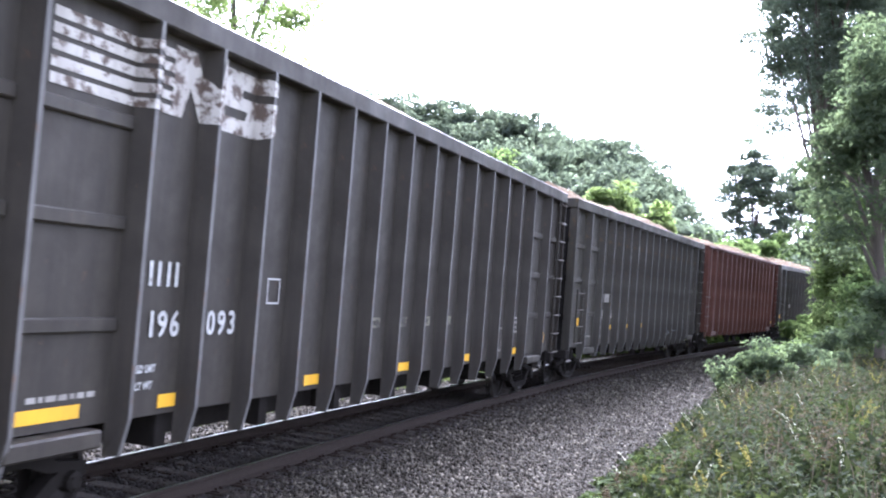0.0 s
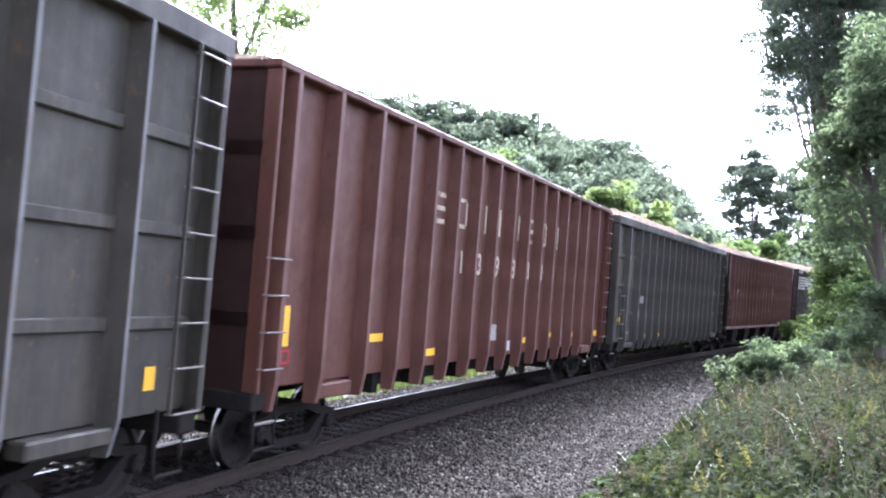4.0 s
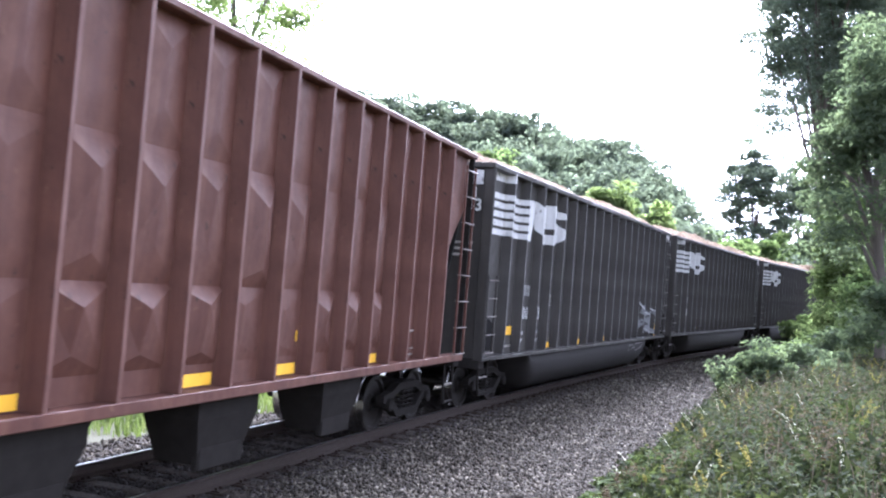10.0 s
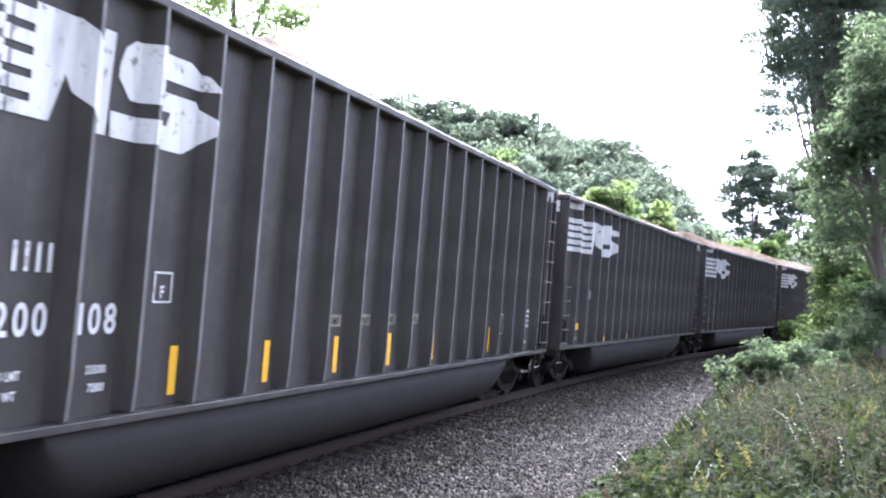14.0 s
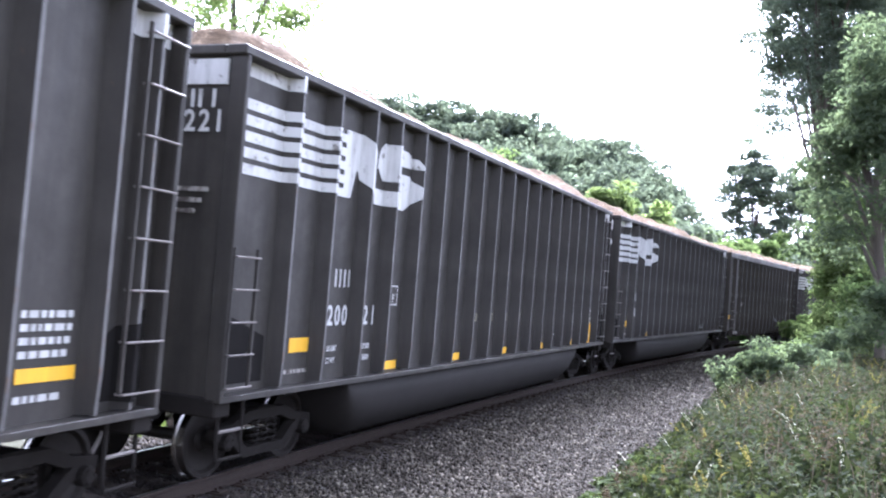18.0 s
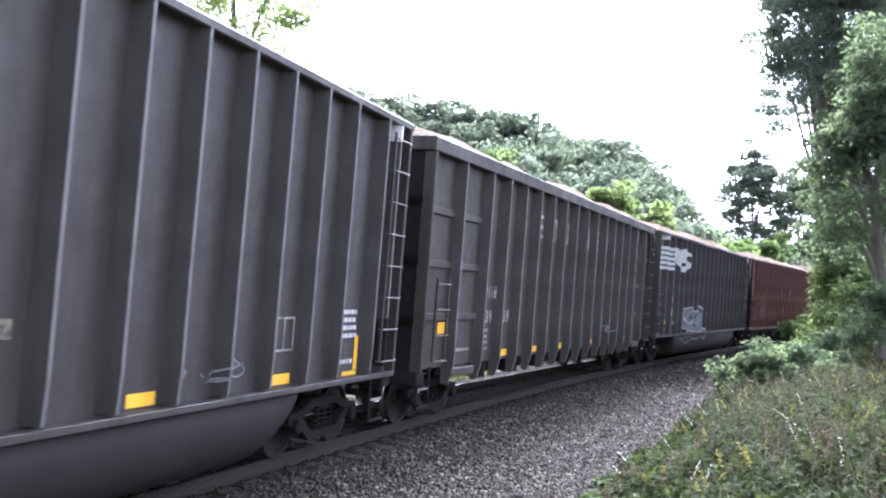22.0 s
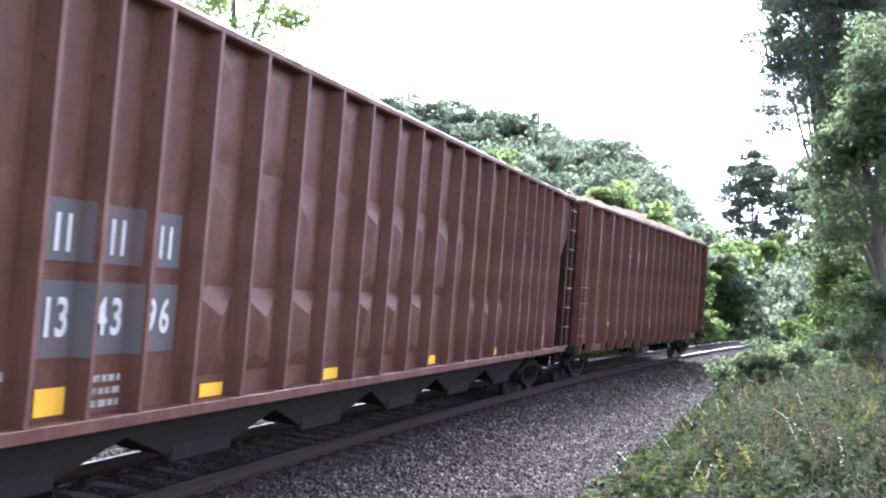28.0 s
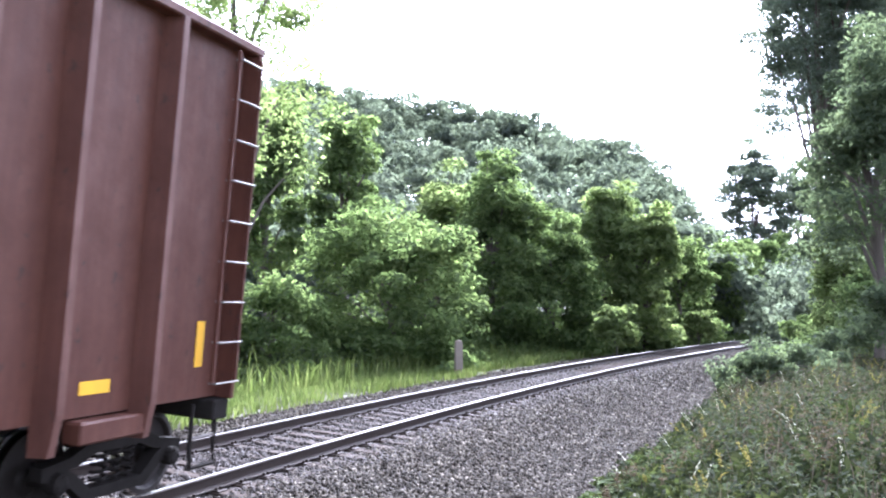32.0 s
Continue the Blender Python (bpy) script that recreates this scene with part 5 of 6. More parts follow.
# tree list of both sides: key, x, y, z, build, leaves, label
def T(height, rx, base, n=60, count=70, size=0.13, clump=0.7, trunk=0.16, **kw):
    return dict(height=height, rx=rx, base=base, n=int(n * 1.25), count=int(count * 1.6), size=size, clump=clump, trunk=trunk, **kw)


TALL = "tall broad-leaved tree standing behind the railway track"
BUSH = "rounded leafy bush at the edge of the grass verge"
SAP = "young light green sapling beside the track"
DARKT = "tall hazy backlit tree with gaps of sky"
TREES_FAR_SIDE = [
    # tall_a and tall_b: the sky's glare is put in as lighter leaf colour
    ("tall_a", -6.3, 28.0, -0.9, T(15.0, 3.0, 3.0, 80, 44, 0.095, 0.75, 0.17), M_LEAFLIGHT, TALL),
    ("tall_b", -9.5, 33.0, -0.9, T(13.5, 3.0, 2.0, 80, 55, 0.11, 0.8, 0.18), M_LEAFLIGHT, TALL),
    ("bush_a", -2.1, 36.5, -0.8, T(6.5, 3.7, 0.1, 110, 90, 0.12, 0.85, 0.12), M_LEAF, BUSH),
    ("bush_b", -5.6, 31.0, -0.7, T(3.6, 2.1, 0.0, 50, 80, 0.10, 0.6, 0.08), M_LEAF, BUSH),
    ("bush_c", -8.6, 29.0, -0.7, T(3.9, 2.3, 0.0, 50, 80, 0.10, 0.6, 0.08), M_LEAF, BUSH),
    ("vine_a", -4.9, 47.0, -0.8, T(12.4, 2.1, 0.5, 80, 70, 0.16, 0.8, 0.2), M_LEAF, TALL),
    ("vine_b", -8.6, 46.0, -0.8, T(13.2, 2.3, 0.5, 80, 70, 0.16, 0.8, 0.2), M_LEAF, TALL),
    ("mid_a", 2.4, 46.0, -0.8, T(9.8, 2.9, 0.0, 130, 80, 0.14, 0.8, 0.2), M_LEAF, TALL),
    ("mid_b", -0.3, 49.0, -0.8, T(9.6, 2.4, 0.4, 80, 70, 0.16, 0.8, 0.2), M_LEAFLIGHT, TALL),
    ("mid_c", 9.1, 53.0, -0.8, T(9.9, 1.9, 0.0, 100, 80, 0.15, 0.75, 0.18), M_LEAFLIGHT, TALL),
    ("mid_d", 11.1, 52.0, -0.8, T(8.9, 1.9, 0.0, 90, 80, 0.15, 0.7, 0.18), M_LEAFLIGHT, TALL),
    ("mid_e", 5.6, 49.0, -0.8, T(7.8, 2.8, 0.0, 100, 80, 0.14, 0.8, 0.18), M_LEAF, TALL),
    ("mid_f", 15.0, 60.0, -0.8, T(7.4, 2.9, 0.0, 60, 70, 0.17, 0.8, 0.18), M_LEAF, TALL),
    ("mid_g", 18.5, 66.0, -0.8, T(7.0, 2.5, 0.0, 60, 70, 0.18, 0.8, 0.18), M_LEAF, TALL),
    ("mid_h", 12.5, 64.0, -0.8, T(9.0, 3.0, 0.0, 60, 70, 0.2, 0.9, 0.18), M_LEAF, TALL),
    ("mid_i", 1.0, 58.0, -0.8, T(10.5, 3.4, 0.0, 80, 70, 0.2, 1.0, 0.2), M_LEAFDARK, TALL),
    ("sap_a", 8.0, 43.5, -0.6, T(2.7, 1.2, 0.1, 34, 60, 0.12, 0.45, 0.05), M_LEAFLIGHT, SAP),
    ("sap_b", 14.6, 54.0, -0.6, T(2.7, 1.2, 0.1, 34, 60, 0.13, 0.45, 0.05), M_LEAFLIGHT, SAP),
    ("far_a", 24.0, 82.0, -0.8, T(9.0, 3.8, 0.0, 80, 60, 0.2, 1.1, 0.2), M_LEAF, TALL),
    ("far_b", 29.0, 92.0, -0.8, T(10.0, 4.2, 0.0, 80, 60, 0.28, 1.2, 0.2), M_LEAF, TALL),
    ("far_c", 35.5, 103.0, -0.8, T(10.5, 4.5, 0.0, 80, 60, 0.30, 1.2, 0.2), M_LEAF, TALL),
    ("far_d", 42.0, 112.0, -0.8, T(11.0, 4.5, 0.0, 80, 60, 0.30, 1.2, 0.2), M_LEAFDARK, TALL),
    # most of these tall trees carry the haze in their leaf colour
    ("sky_a", 38.0, 116.0, -0.8, T(23.0, 5.0, 1.5, 150, 110, 0.17, 1.1, 0.3), M_LEAFHAZE, DARKT),
    ("sky_f", 44.5, 118.0, -0.8, T(21.0, 5.0, 1.5, 150, 110, 0.17, 1.1, 0.3), M_LEAFHAZE, DARKT),
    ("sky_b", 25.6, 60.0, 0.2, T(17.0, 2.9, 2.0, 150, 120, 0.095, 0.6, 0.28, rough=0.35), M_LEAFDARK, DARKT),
    ("sky_c", 24.7, 58.0, 0.3, T(26.5, 5.5, 7.0, 270, 130, 0.095, 0.9, 0.36, rough=0.4), M_LEAFHAZE, DARKT),
    ("sky_g", 21.9, 55.0, 0.3, T(24.5, 4.1, 9.0, 320, 120, 0.092, 0.9, 0.3, rough=0.35), M_LEAFHAZE, DARKT),
    ("sky_d", 33.0, 64.0, 0.4, T(25.0, 4.8, 6.0, 130, 120, 0.10, 0.9, 0.36, rough=0.4), M_LEAFHAZE, DARKT),
    ("sky_e", 20.8, 45.0, 0.4, T(15.0, 2.8, 1.0, 110, 130, 0.09, 0.7, 0.3, rough=0.4), M_LEAFDARK, DARKT),
    ("near_a", 14.3, 31.0, 0.3, T(10.5, 2.7, 0.5, 110, 130, 0.09, 0.8, 0.2), M_LEAFDARK, "dark leafy tree on the near bank"),
    ("near_b", 17.8, 42.0, 0.1, T(7.2, 1.5, 0.2, 80, 100, 0.10, 0.7, 0.12), M_LEAFLIGHT, "light green young tree on the near bank"),
    ("near_c", 21.0, 47.0, 0.1, T(8.0, 2.2, 0.2, 60, 80, 0.13, 0.8, 0.12), M_LEAF, "leafy young tree on the near bank"),
    ("near_d", 8.35, 24.6, -0.4, T(1.7, 1.4, 0.0, 34, 70, 0.06, 0.36, 0.05, rough=0.7), M_LEAFDARK, "low green bush at the edge of the ballast"),
    ("near_e", 10.0, 25.0, -0.3, T(1.6, 1.3, 0.0, 40, 80, 0.07, 0.40, 0.05, rough=0.5), M_LEAFDARK, "low green bush at the edge of the ballast"),
    ("near_f", 11.6, 31.0, -0.3, T(1.35, 1.5, 0.0, 44, 80, 0.08, 0.45, 0.05), M_LEAF, "low green bush at the edge of the ballast"),
    ("near_g", 14.6, 37.0, -0.3, T(1.5, 1.5, 0.0, 44, 80, 0.09, 0.45, 0.05), M_LEAF, "low green bush at the edge of the ballast"),
    ("near_i", 13.4, 27.0, 0.0, T(3.3, 1.8, 0.0, 50, 80, 0.08, 0.5, 0.06), M_LEAFDARK, "dark green bush on the near bank"),
    ("near_j", 17.6, 38.0, 0.0, T(4.2, 2.0, 0.0, 50, 80, 0.10, 0.6, 0.06), M_LEAF, "leafy green bush on the near bank"),
    ("near_k", 9.2, 26.5, -0.4, T(1.5, 1.1, 0.0, 30, 70, 0.07, 0.4, 0.04, rough=0.5), M_LEAFLIGHT, "low green bush at the edge of the ballast"),
    *[("edge_bush", *off_track(s, r, -0.4), T(2.0, 1.5, 0.0, 36, 60, 0.12, 0.5, 0.05), M_LEAF, "low green bush at the edge of the ballast") for s, r in ((50, 3.4), (60, 3.6), (69, 3.8), (78, 4.0))],
    ("near_h", 24.2, 57.0, -0.2, T(5.0, 1.8, 0.0, 44, 70, 0.13, 0.55, 0.06), M_LEAF, "low green bush at the edge of the ballast"),
]


# ---- plants ----
def leaf_cloud(rng, centres, radii, count, size, squash=0.6, up=0.9):
    """Diamond leaves, some bent upwards, gathered in clumps; returns corners and faces."""
    c = np.repeat(np.asarray(centres, float), count, axis=0)
    rad = np.repeat(np.asarray(radii, float), count)[:, None]
    n = len(c)
    d = rng.normal(0, 1, (n, 3))
    d /= np.linalg.norm(d, axis=1)[:, None]
    d[:, 2] = np.where(rng.uniform(0, 1, n) < 0.45, np.abs(d[:, 2]), d[:, 2])
    rr = rng.uniform(0.25, 1.0, (n, 1)) ** 0.6
    pos = c + d * rr * rad * (1, 1, squash)
    nor = d * 0.6 + rng.normal(0, 0.6, (n, 3)) + (0, 0, up)
    nor /= np.linalg.norm(nor, axis=1)[:, None]
    t = np.cross(nor, rng.normal(0, 1, (n, 3)))
    t /= np.linalg.norm(t, axis=1)[:, None] + 1e-9
    b = np.cross(nor, t)
    l = size * rng.uniform(0.6, 1.35, (n, 1))
    w = l * rng.uniform(0.38, 0.62, (n, 1))
    droop = np.array([[0, 0, -0.25]]) * l
    v = np.stack([pos - t * l, pos + b * w, pos + t * l + droop, pos - b * w], 1).reshape(-1, 3)
    f = np.arange(n * 4).reshape(-1, 4)
    return v, f


def crown_clumps(rng, n, rx, rz, cz, rough=0.28, hollow=0.45):
    """Clump centres through an uneven egg-shaped crown."""
    d = rng.normal(0, 1, (n, 3))
    d /= np.linalg.norm(d, axis=1)[:, None]
    d[:, 2] = np.where(d[:, 2] < -0.5, -d[:, 2], d[:, 2])
    lump = np.array([1 + rough * 2 * noise.noise((a[0] * 1.7 + rx, a[1] * 1.7, a[2] * 1.7 + rz)) for a in d])[:, None]
    k = (hollow + (1 - hollow) * rng.uniform(0, 1, (n, 1)) ** 0.5) * lump
    return d * k * (rx, rx, rz) + (0, 0, cz)


def tree_meshes(key, height, rx, base, n, count, size, clump, mat, trunk=0.18, lean=0.0, rough=0.28):
    def make():
        rng = np.random.default_rng(abs(hash_of(key)) % 100000)
        rz = (height - base) / 2
        cs = crown_clumps(rng, n, rx - clump * 0.5, rz - clump * 0.4, base + rz, rough)
        if base < 0.3 and height > 5:
            # a skirt of low branches down to the ground
            a, k = rng.uniform(0, math.tau, n // 2), rng.uniform(0.35, 1.05, n // 2) * rx
            cs = np.concatenate([cs, np.stack([np.cos(a) * k, np.sin(a) * k, rng.uniform(0.3, 0.3 * height, n // 2)], 1)])
        v, f = leaf_cloud(rng, cs, clump * rng.uniform(0.6, 1.3, len(cs)), count, size)
        crown = from_arrays("crown", v, f, mat)
        bm = bmesh.new()
        top = height * 0.8
        pts = [(lean * h / height + 0.12 * math.sin(h * 0.9), 0.1 * math.cos(h * 0.7), h) for h in np.linspace(-0.4, top, 9)]
        tube(bm, pts, [trunk * (1 - 0.8 * i / 8) for i in range(9)], 8)
        tm = mesh_of(bm, "trunk", M_BARK, True)
        limbs = []
        for i in range(0, n, max(1, n // 12)):
            c = Vector(cs[i])
            h0 = max(base * 0.7, c.z * rng.uniform(0.45, 0.75))
            p0 = Vector((lean * h0 / height, 0, min(h0, top)))
            bm = bmesh.new()
            mid = (p0 + c) / 2 + Vector((0, 0, 0.12 * (c - p0).length))
            tube(bm, [p0, mid, c], [trunk * 0.45, trunk * 0.26, trunk * 0.08], 5)
            limbs.append(mesh_of(bm, "limb", M_BARK))
        return crown, tm, limbs
    return cached(("tree", key), make)


def hash_of(text):
    h = 7
    for ch in str(text):
        h = (h * 31 + ord(ch)) % 1000003
    return h


def plant_tree(key, x, y, z, label, category="tree", turn=0.0, scale=1.0, name="tree", **kw):
    crown, tm, limbs = tree_meshes(key, **kw)
    t = new(name)
    t.matrix_basis = Matrix.Translation((x, y, z)) @ Matrix.Rotation(turn, 4, "Z") @ Matrix.Diagonal((scale, scale, scale, 1))
    part_mesh("trunk", tm, t)
    for me in limbs:
        part_mesh("limb", me, t)
    part_mesh("crown", crown, t)
    return tagged(t, label, category)


for key, x, y, z, kw, mat, label in TREES_FAR_SIDE:
    plant_tree(key, x, y, z, label, mat=mat, **kw)


def far_wood():
    """The wooded ridge: many crowns, too far off to count."""
    rng = np.random.default_rng(21)
    prof = [(-0.45, 0.30), (-0.30, 0.27), (-0.20, 0.245), (-0.05, 0.222), (0.03, 0.216), (0.09, 0.208), (0.13, 0.19), (0.18, 0.185), (0.22, 0.168), (0.25, 0.122), (0.285, 0.080), (0.31, 0.065), (0.45, 0.06)]
    cs, rs = [], []
    for i in range(470):
        az, dist = rng.uniform(-0.42, 0.36), rng.uniform(62, 125)
        if i < 120:
            az, dist = -0.42 + 0.78 * i / 120, rng.uniform(118, 128)
        if i > 420:
            az, dist = rng.uniform(0.36, 0.62), rng.uniform(75, 115)
        e = np.interp(az, [p[0] for p in prof], [p[1] for p in prof])
        f = min(1.0, (dist - 62) / 56)
        e2 = 0.085 + (e - 0.085) * (f ** 0.75) if e > 0.085 else e * (0.9 + 0.1 * f)
        top = 2.14 + dist * e2 * rng.uniform(0.96, 1.03)
        r = rng.uniform(2.2, 3.6)
        for _ in range(9):
            d = rng.normal(0, 1, 3)
            d /= np.linalg.norm(d)
            k = rng.uniform(0.35, 0.85)
            cs.append((az * dist + d[0] * r * k, dist + d[1] * r * k, top - r * 1.25 + d[2] * r * 1.15 * k))
            rs.append(r * rng.uniform(0.30, 0.5))
        for h in (1.6, 2.6, 3.6):
            cs.append((az * dist + rng.normal(0, r * 0.4), dist, top - r * h))
            rs.append(r * 0.7)
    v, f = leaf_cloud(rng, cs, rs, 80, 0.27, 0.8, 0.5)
    tagged(new("hillside_wood", from_arrays("hillside_wood", v, f, M_LEAFHAZE)), "dense deciduous wood covering the hillside behind the track", "wood", kind="stuff")


far_wood()


def undergrowth():
    """Thick low growth that closes the foot of the wood behind the verge."""
    rng = np.random.default_rng(77)
    for mat, n, label in ((M_LEAFDARK, 330, "dark undergrowth at the foot of the wood"), (M_LEAF, 420, "green brush at the foot of the wood")):
        cs, rs = [], []
        for _ in range(n):
            s, r = rng.uniform(-5, 95), -7.9 - 7.5 * rng.uniform(0, 1) ** 0.8
            p = off_track(s, r, ground_z(s, r))
            h = rng.uniform(0.4, 1.0) + 2.2 * smooth((-r - 8.0) / 3.0) * rng.uniform(0, 1)
            for j in range(5):
                cs.append((p.x + rng.normal(0, 0.5), p.y + rng.normal(0, 0.5), p.z + h * (j + 0.4) / 5))
                rs.append(rng.uniform(0.35, 0.6))
        v, f = leaf_cloud(rng, cs, rs, 34, 0.11)
        tagged(new("undergrowth", from_arrays("undergrowth", v, f, mat)), label, "undergrowth", kind="stuff")


undergrowth()


def blades(rng, pts, height, width, bend=0.35, segs=2):
    """Grass blades as bent strips that come to a point."""
    n = len(pts)
    pts = np.asarray(pts)
    h = height * rng.uniform(0.5, 1.25, (n, 1))
    a = rng.uniform(0, math.tau, n)
    d = np.stack([np.cos(a), np.sin(a), np.zeros(n)], 1)
    s = np.stack([-np.sin(a), np.cos(a), np.zeros(n)], 1) * width
    up = np.array([[0, 0, 1.0]])
    k = rng.uniform(0.2, 1.0, (n, 1)) * bend
    p1 = pts + up * h * 0.55 + d * h * k * 0.3
    p2 = pts + up * h * (1.0 - 0.25 * k) + d * h * k
    v = np.stack([pts - s, pts + s, p1 + s * 0.8, p1 - s * 0.8, p2], 1).reshape(-1, 3)
    i = np.arange(n) * 5
    f = np.concatenate([np.stack([i, i + 1, i + 2], 1), np.stack([i, i + 2, i + 3], 1), np.stack([i + 3, i + 2, i + 4], 1)])
    return v, f


def verge_points(rng, n, s0, s1, r0, r1, clump=0.5):
    out = []
    while len(out) < n:
        s, r = rng.uniform(s0, s1), rng.uniform(r0, r1)
        if noise.noise((s * 0.6, r * 0.9, 5.0)) * 0.5 + 0.5 < rng.uniform(0, 1) * clump:
            continue
        out.append(tuple(off_track(s, r, ground_z(s, r) - 0.02)))
    return np.array(out)


def grass():
    rng = np.random.default_rng(33)
    vs, fs, k = [], [], 0
    for n, s0, s1, r0, r1, h, w in ((9000, 4, 22, -8.0, -3.7, 0.36, 0.014), (2500, -2, 4, -8.5, -5.5, 0.36, 0.014), (8000, 22, 50, -8.2, -4.2, 0.45, 0.022), (4000, 50, 80, -9, -4.5, 0.6, 0.035), (2600, 0, 40, -8.2, -5.6, 0.8, 0.024), (220, 2, 40, -8.4, -7.0, 1.3, 0.014), (1500, -8, -2, -9, -6, 0.4, 0.014)):
        v, f = blades(rng, verge_points(rng, n, s0, s1, r0, r1, 0.9), h, w, 0.75)
        vs.append(v)
        fs.append(f + k)
        k += len(v)
    tagged(new("verge_grass", from_arrays("verge_grass", np.concatenate(vs), np.concatenate(fs), M_GRASS)), "tall bright green grass along the far verge", "grass", kind="stuff")


grass()


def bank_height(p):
    """Plants are sized by bearing from the camera: low towards the ballast, tall on the bank's crest."""
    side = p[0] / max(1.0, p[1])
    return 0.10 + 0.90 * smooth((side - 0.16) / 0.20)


def stalk_plants(rng, pts, heights, leaves, length, width, spread=0.5, first=0.15, curl=0.35):
    """Upright weeds: a bent stem each, with leaves all the way up that stand out and droop. Returns stems and leaves."""
    n = len(pts)
    a = rng.uniform(0, math.tau, n)
    lean = np.stack([np.cos(a), np.sin(a), np.zeros(n)], 1) * (heights * rng.uniform(0.05, spread, n))[:, None]
    up = np.array([[0.0, 0.0, 1.0]]) * heights[:, None]
    at = lambda i, t: pts[i] + up[i] * t[:, None] * (1 - 0.12 * t[:, None]) + lean[i] * (t ** 2)[:, None]
    side = np.stack([-np.sin(a), np.cos(a), np.zeros(n)], 1) * 0.004
    idx = np.arange(n)
    rings = [at(idx, np.full(n, t)) for t in (0.0, 0.4, 0.75, 1.0)]
    v = np.stack([q for r, k in zip(rings, (1.0, 0.9, 0.7, 0.35)) for q in (r - side * k, r + side * k)], 1).reshape(-1, 3)
    o = idx[:, None] * 8
    stems = np.concatenate([np.concatenate([o + 2 * j, o + 2 * j + 1, o + 2 * j + 3, o + 2 * j + 2], 1) for j in range(3)])
    i = np.repeat(idx, leaves)
    t = rng.uniform(first, 1.0, len(i))
    p = at(i, t)
    b = rng.uniform(0, math.tau, len(i))
    d = np.stack([np.cos(b), np.sin(b), rng.uniform(-0.2, 0.7, len(i))], 1)
    w = np.stack([-np.sin(b), np.cos(b), rng.uniform(-0.5, 0.5, len(i))], 1)
    l = (length * rng.uniform(0.55, 1.3, len(i)) * (1.15 - 0.6 * t))[:, None]
    wd = l * width * rng.uniform(0.8, 1.2, (len(i), 1))
    mid = p + d * l * 0.5
    tip = p + d * l + np.array([[0.0, 0.0, -1.0]]) * l * curl
    lv = np.stack([p, mid + w * wd, tip, mid - w * wd], 1).reshape(-1, 3)
    return v, stems, lv, np.arange(len(i) * 4).reshape(-1, 4)


def weeds():
    """The near bank: leafy weeds in drifts, grass, dry stalks and blooms."""
    rng = np.random.default_rng(44)

    def bank(n, s0, s1, d0, d1, drift=None, sharp=2.2):
        """Spots on the bank; a kind of weed grows in drifts of its own."""
        out = []
        while len(out) < n:
            s = rng.uniform(s0, s1)
            r = bank_edge(s) + rng.uniform(d0, d1)
            p = off_track(s, r, ground_z(s, r) - 0.03)
            if p.y < 6.0 or p.x < 0.14 * p.y:
                continue
            if drift is not None and noise.noise((p.x * 0.55, p.y * 0.55, drift)) * sharp + 0.5 < rng.uniform(0, 1):
                continue
            out.append(tuple(p))
        return np.array(out)

    # low leafy ground cover
    for mat, n, cnt, size, h, drift, label in ((M_WEED, 900, 22, 0.050, 0.6, None, "dark green low weeds on the near bank"), (M_WEEDLIGHT, 420, 22, 0.046, 0.55, 3.0, "light green leafy weeds at the gravel's edge")):
        p = bank(n, -4, 28, 0.0, 4.4, drift)
        cs, rs = [], []
        for q in p:
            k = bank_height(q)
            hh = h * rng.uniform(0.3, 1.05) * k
            for j in range(4):
                cs.append(q + (rng.normal(0, 0.1), rng.normal(0, 0.1), hh * (0.2 + 0.25 * j)))
                rs.append(0.08 + 0.14 * k)
        v, f = leaf_cloud(rng, cs, rs, cnt, size, 1.0, 0.25)
        tagged(new("bank_weeds", from_arrays("bank_weeds", v, f, mat)), label, "weeds", kind="stuff")
    # upright weeds, kind by kind: leaf tone, spots, height, leaves on a stem, leaf length, leaf width, drift
    kinds = ((M_WEED, 900, 0.95, 24, 0.15, 0.20, 11.0, "upright dark green weeds on the near bank"),
             (M_WEEDLIGHT, 800, 0.92, 26, 0.15, 0.15, 17.0, "upright narrow-leaved light green weeds on the near bank"),
             (M_BRIGHTWEED, 480, 0.66, 18, 0.18, 0.26, 23.0, "broad-leaved bright green weeds at the gravel's edge"),
             (M_DRYLEAF, 560, 1.02, 30, 0.085, 0.26, 29.0, "withered brown weeds on the near bank"))
    for mat, n, h, leaves, length, width, drift, label in kinds:
        p = bank(n, -4, 26, 0.0 if h < 0.7 else 0.3, 2.0 if h < 0.7 else 4.4, drift)
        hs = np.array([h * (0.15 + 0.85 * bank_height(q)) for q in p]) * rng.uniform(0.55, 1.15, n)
        v, f, lv, lf = stalk_plants(rng, p, hs, leaves, length, width)
        tagged(new("weed_stems", from_arrays("weed_stems", v, f, M_DRY)), "thin stems of the bank weeds", "weeds", kind="stuff")
        tagged(new("bank_weeds", from_arrays("bank_weeds", lv, lf, mat)), label, "weeds", kind="stuff")

    def strips(n, d0, d1, h, w, bend, patchy):
        p = bank(int(n * 1.6), -4, 30, d0, d1)
        p = np.array([q for q in p if noise.noise((q[0] * 1.1, q[1] * 1.1, 9.0)) * 0.9 + 0.55 > rng.uniform(0, 1) * patchy])
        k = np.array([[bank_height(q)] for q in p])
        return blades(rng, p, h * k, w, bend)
    v, f = strips(1700, -0.15, 4.5, 0.7, 0.012, 0.9, 0.8)
    tagged(new("bank_grass", from_arrays("bank_grass", v, f, M_WEEDGRASS)), "rank green grass on the near bank", "grass", kind="stuff")
    v, f = strips(1500, 0.7, 4.5, 1.0, 0.008, 0.4, 1.2)
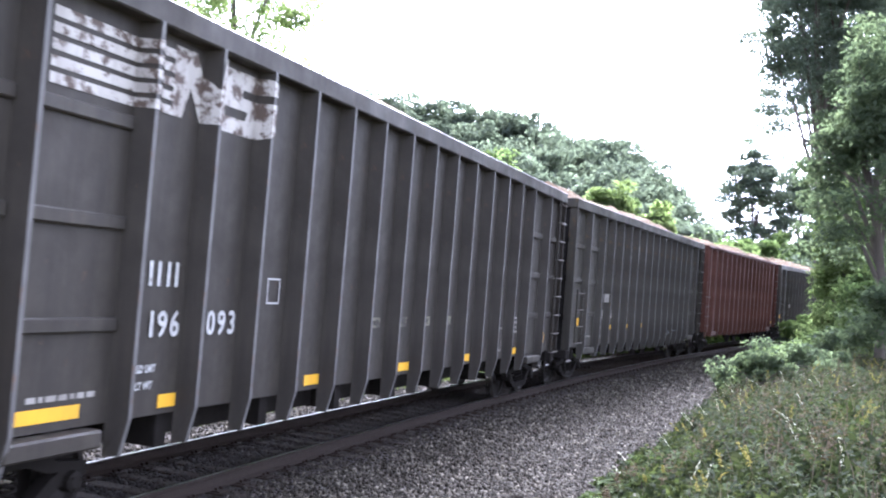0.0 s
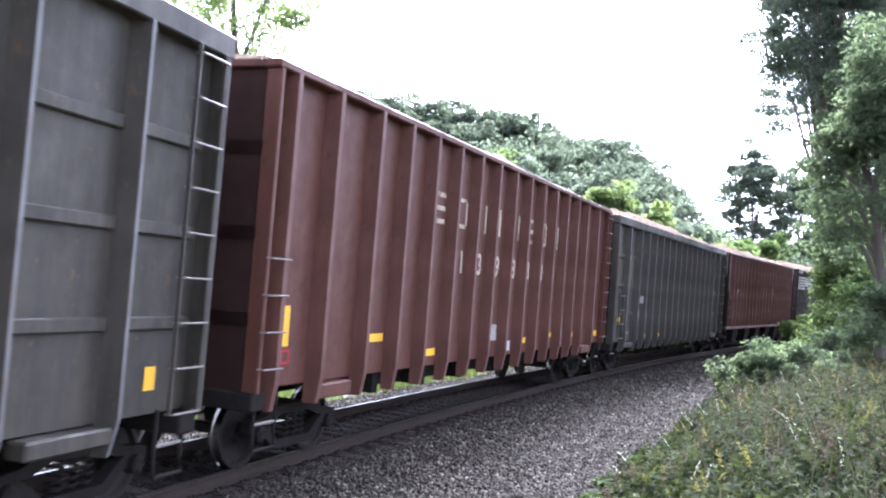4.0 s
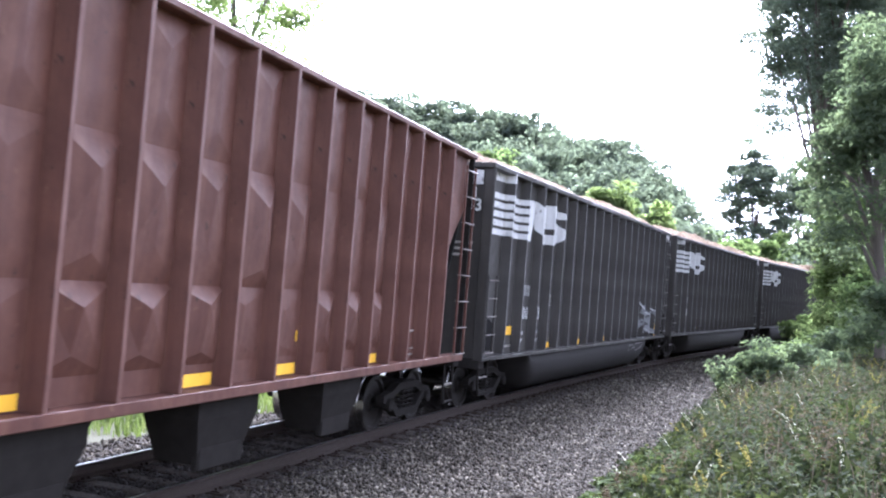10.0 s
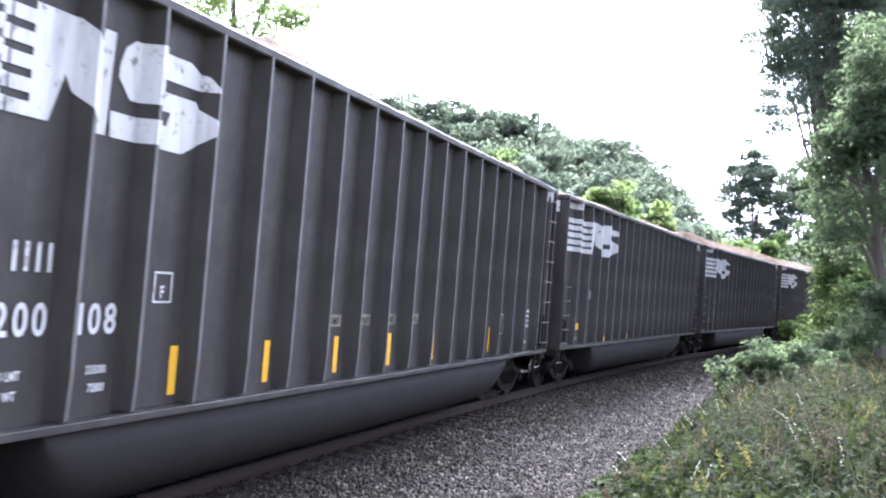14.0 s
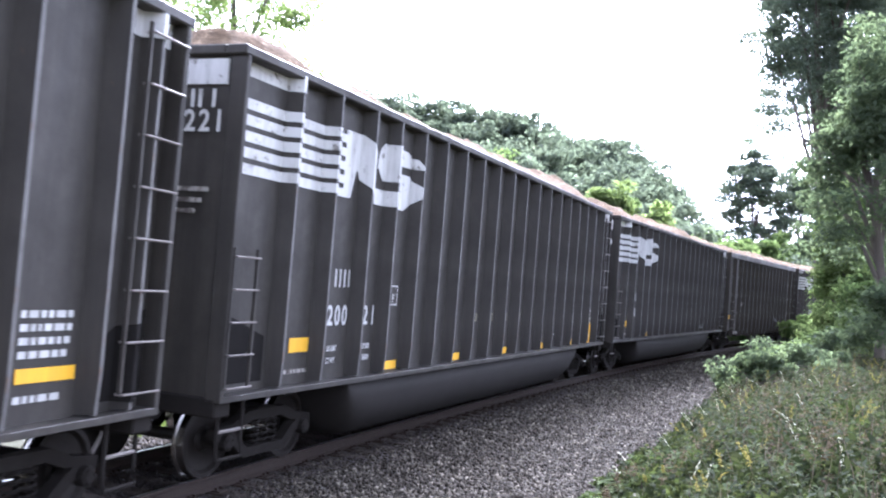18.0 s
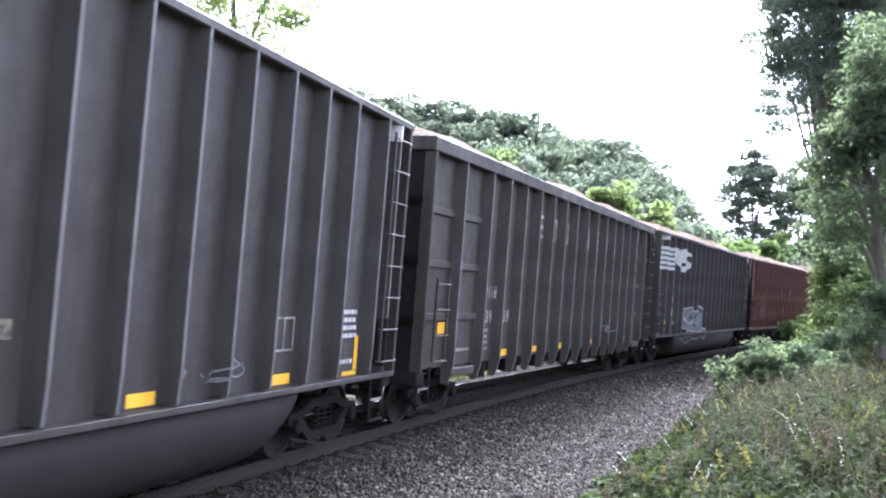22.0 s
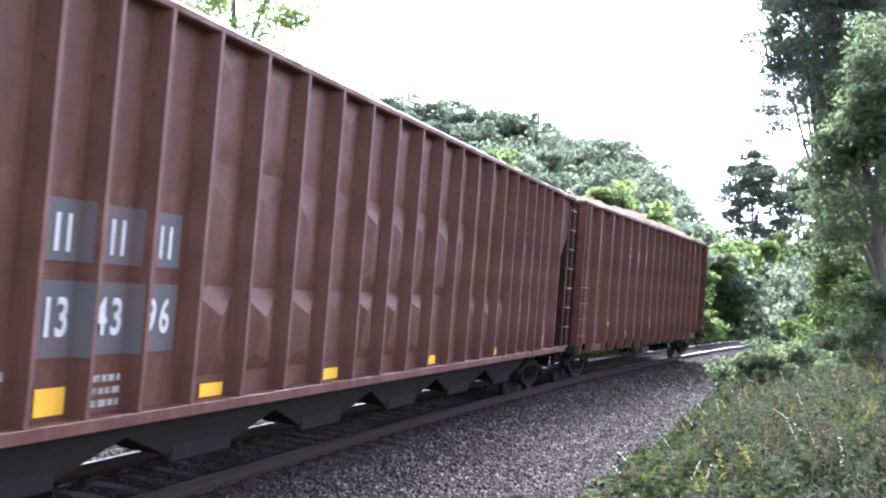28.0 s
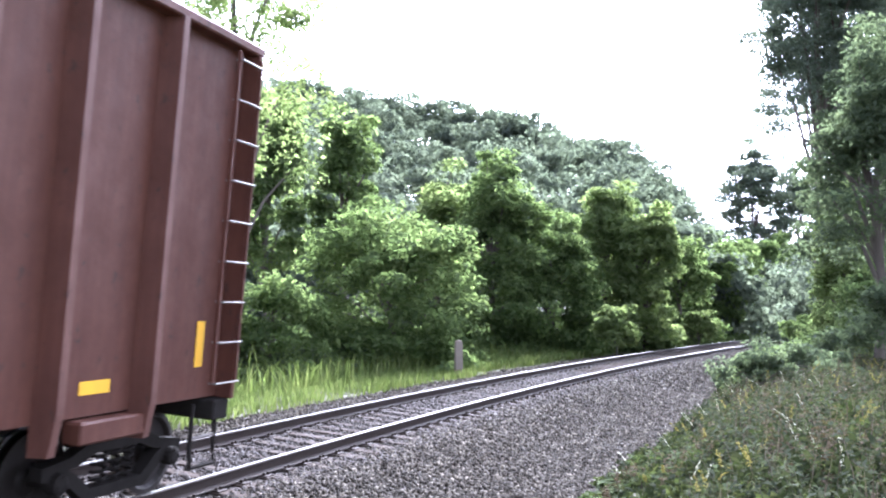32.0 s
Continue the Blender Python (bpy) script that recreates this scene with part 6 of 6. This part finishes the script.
    tagged(new("dry_stalks", from_arrays("dry_stalks", v, f, M_DRY)), "dry brown weed stalks on the near bank", "weeds", kind="stuff")
    # goldenrod plumes and arching white flower spikes
    p = bank(48, -3, 20, 0.9, 4.0, 41.0, 3.0)
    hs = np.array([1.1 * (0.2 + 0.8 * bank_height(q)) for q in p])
    v, f, lv, lf = stalk_plants(rng, p, hs, 40, 0.045, 0.3, 0.5, 0.78)
    tagged(new("flower_heads", from_arrays("flower_heads", lv, lf, M_BLOOM)), "yellow flower plumes of the bank weeds", "flowers", kind="stuff")
    p = bank(46, -3, 20, 0.1, 3.6)
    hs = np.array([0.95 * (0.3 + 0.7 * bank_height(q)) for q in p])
    v, f, lv, lf = stalk_plants(rng, p, hs, 34, 0.03, 0.4, 0.9, 0.62)
    tagged(new("weed_stems", from_arrays("weed_stems", v, f, M_WEEDLIGHT)), "arching green stems of white-flowered weeds", "weeds", kind="stuff")
    tagged(new("flower_heads", from_arrays("flower_heads", lv, lf, M_PALE)), "white flower spikes of the bank weeds", "flowers", kind="stuff")


weeds()


def verge_post():
    """A short weathered post in the grass beyond the track."""
    bm = bmesh.new()
    loft(bm, [[(x * k, y * k, z) for x, y in ((-0.12, -0.10), (0.13, -0.11), (0.11, 0.11), (-0.11, 0.09))] for z, k in ((-0.3, 1.05), (0.7, 1.0), (1.2, 0.94), (1.28, 0.7))])
    ob = new("verge_post", mesh_of(bm, "verge_post", M_POST))
    ob.matrix_basis = pose(0.62, 32.8, -0.45, 1.5, -2.0, 20)
    tagged(ob, "short grey weathered wooden post in the grass", "post")


verge_post()


# ---- movement ----
def car_pose(s_end, length):
    """The car rides on its two trucks; s_end is its trailing end."""
    a, b = track_pose(s_end - length + 1.95), track_pose(s_end - 1.95)
    pa, pb = a.translation, b.translation
    mid = (pa + pb) / 2
    d = pb - pa
    return Matrix.Translation(mid) @ Matrix.Rotation(math.atan2(d.y, d.x), 4, "Z") @ Matrix.Rotation(CANT, 4, "X")


def motions():
    for car, t_mark, length in CARS:
        walk(car, [(t, car_pose(S_MARK - SPEED * (t - t_mark), length)) for t in [0.5 * i for i in range(65)]])
    spin = SPEED / WHEEL_R
    for k, (wheel, place) in enumerate(WHEELS):
        start = (k * 1.7) % math.tau
        walk(wheel, [(i / 15, Matrix.Translation(place) @ Matrix.Rotation(start - spin * i / 15, 4, "Y")) for i in range(481)])


motions()
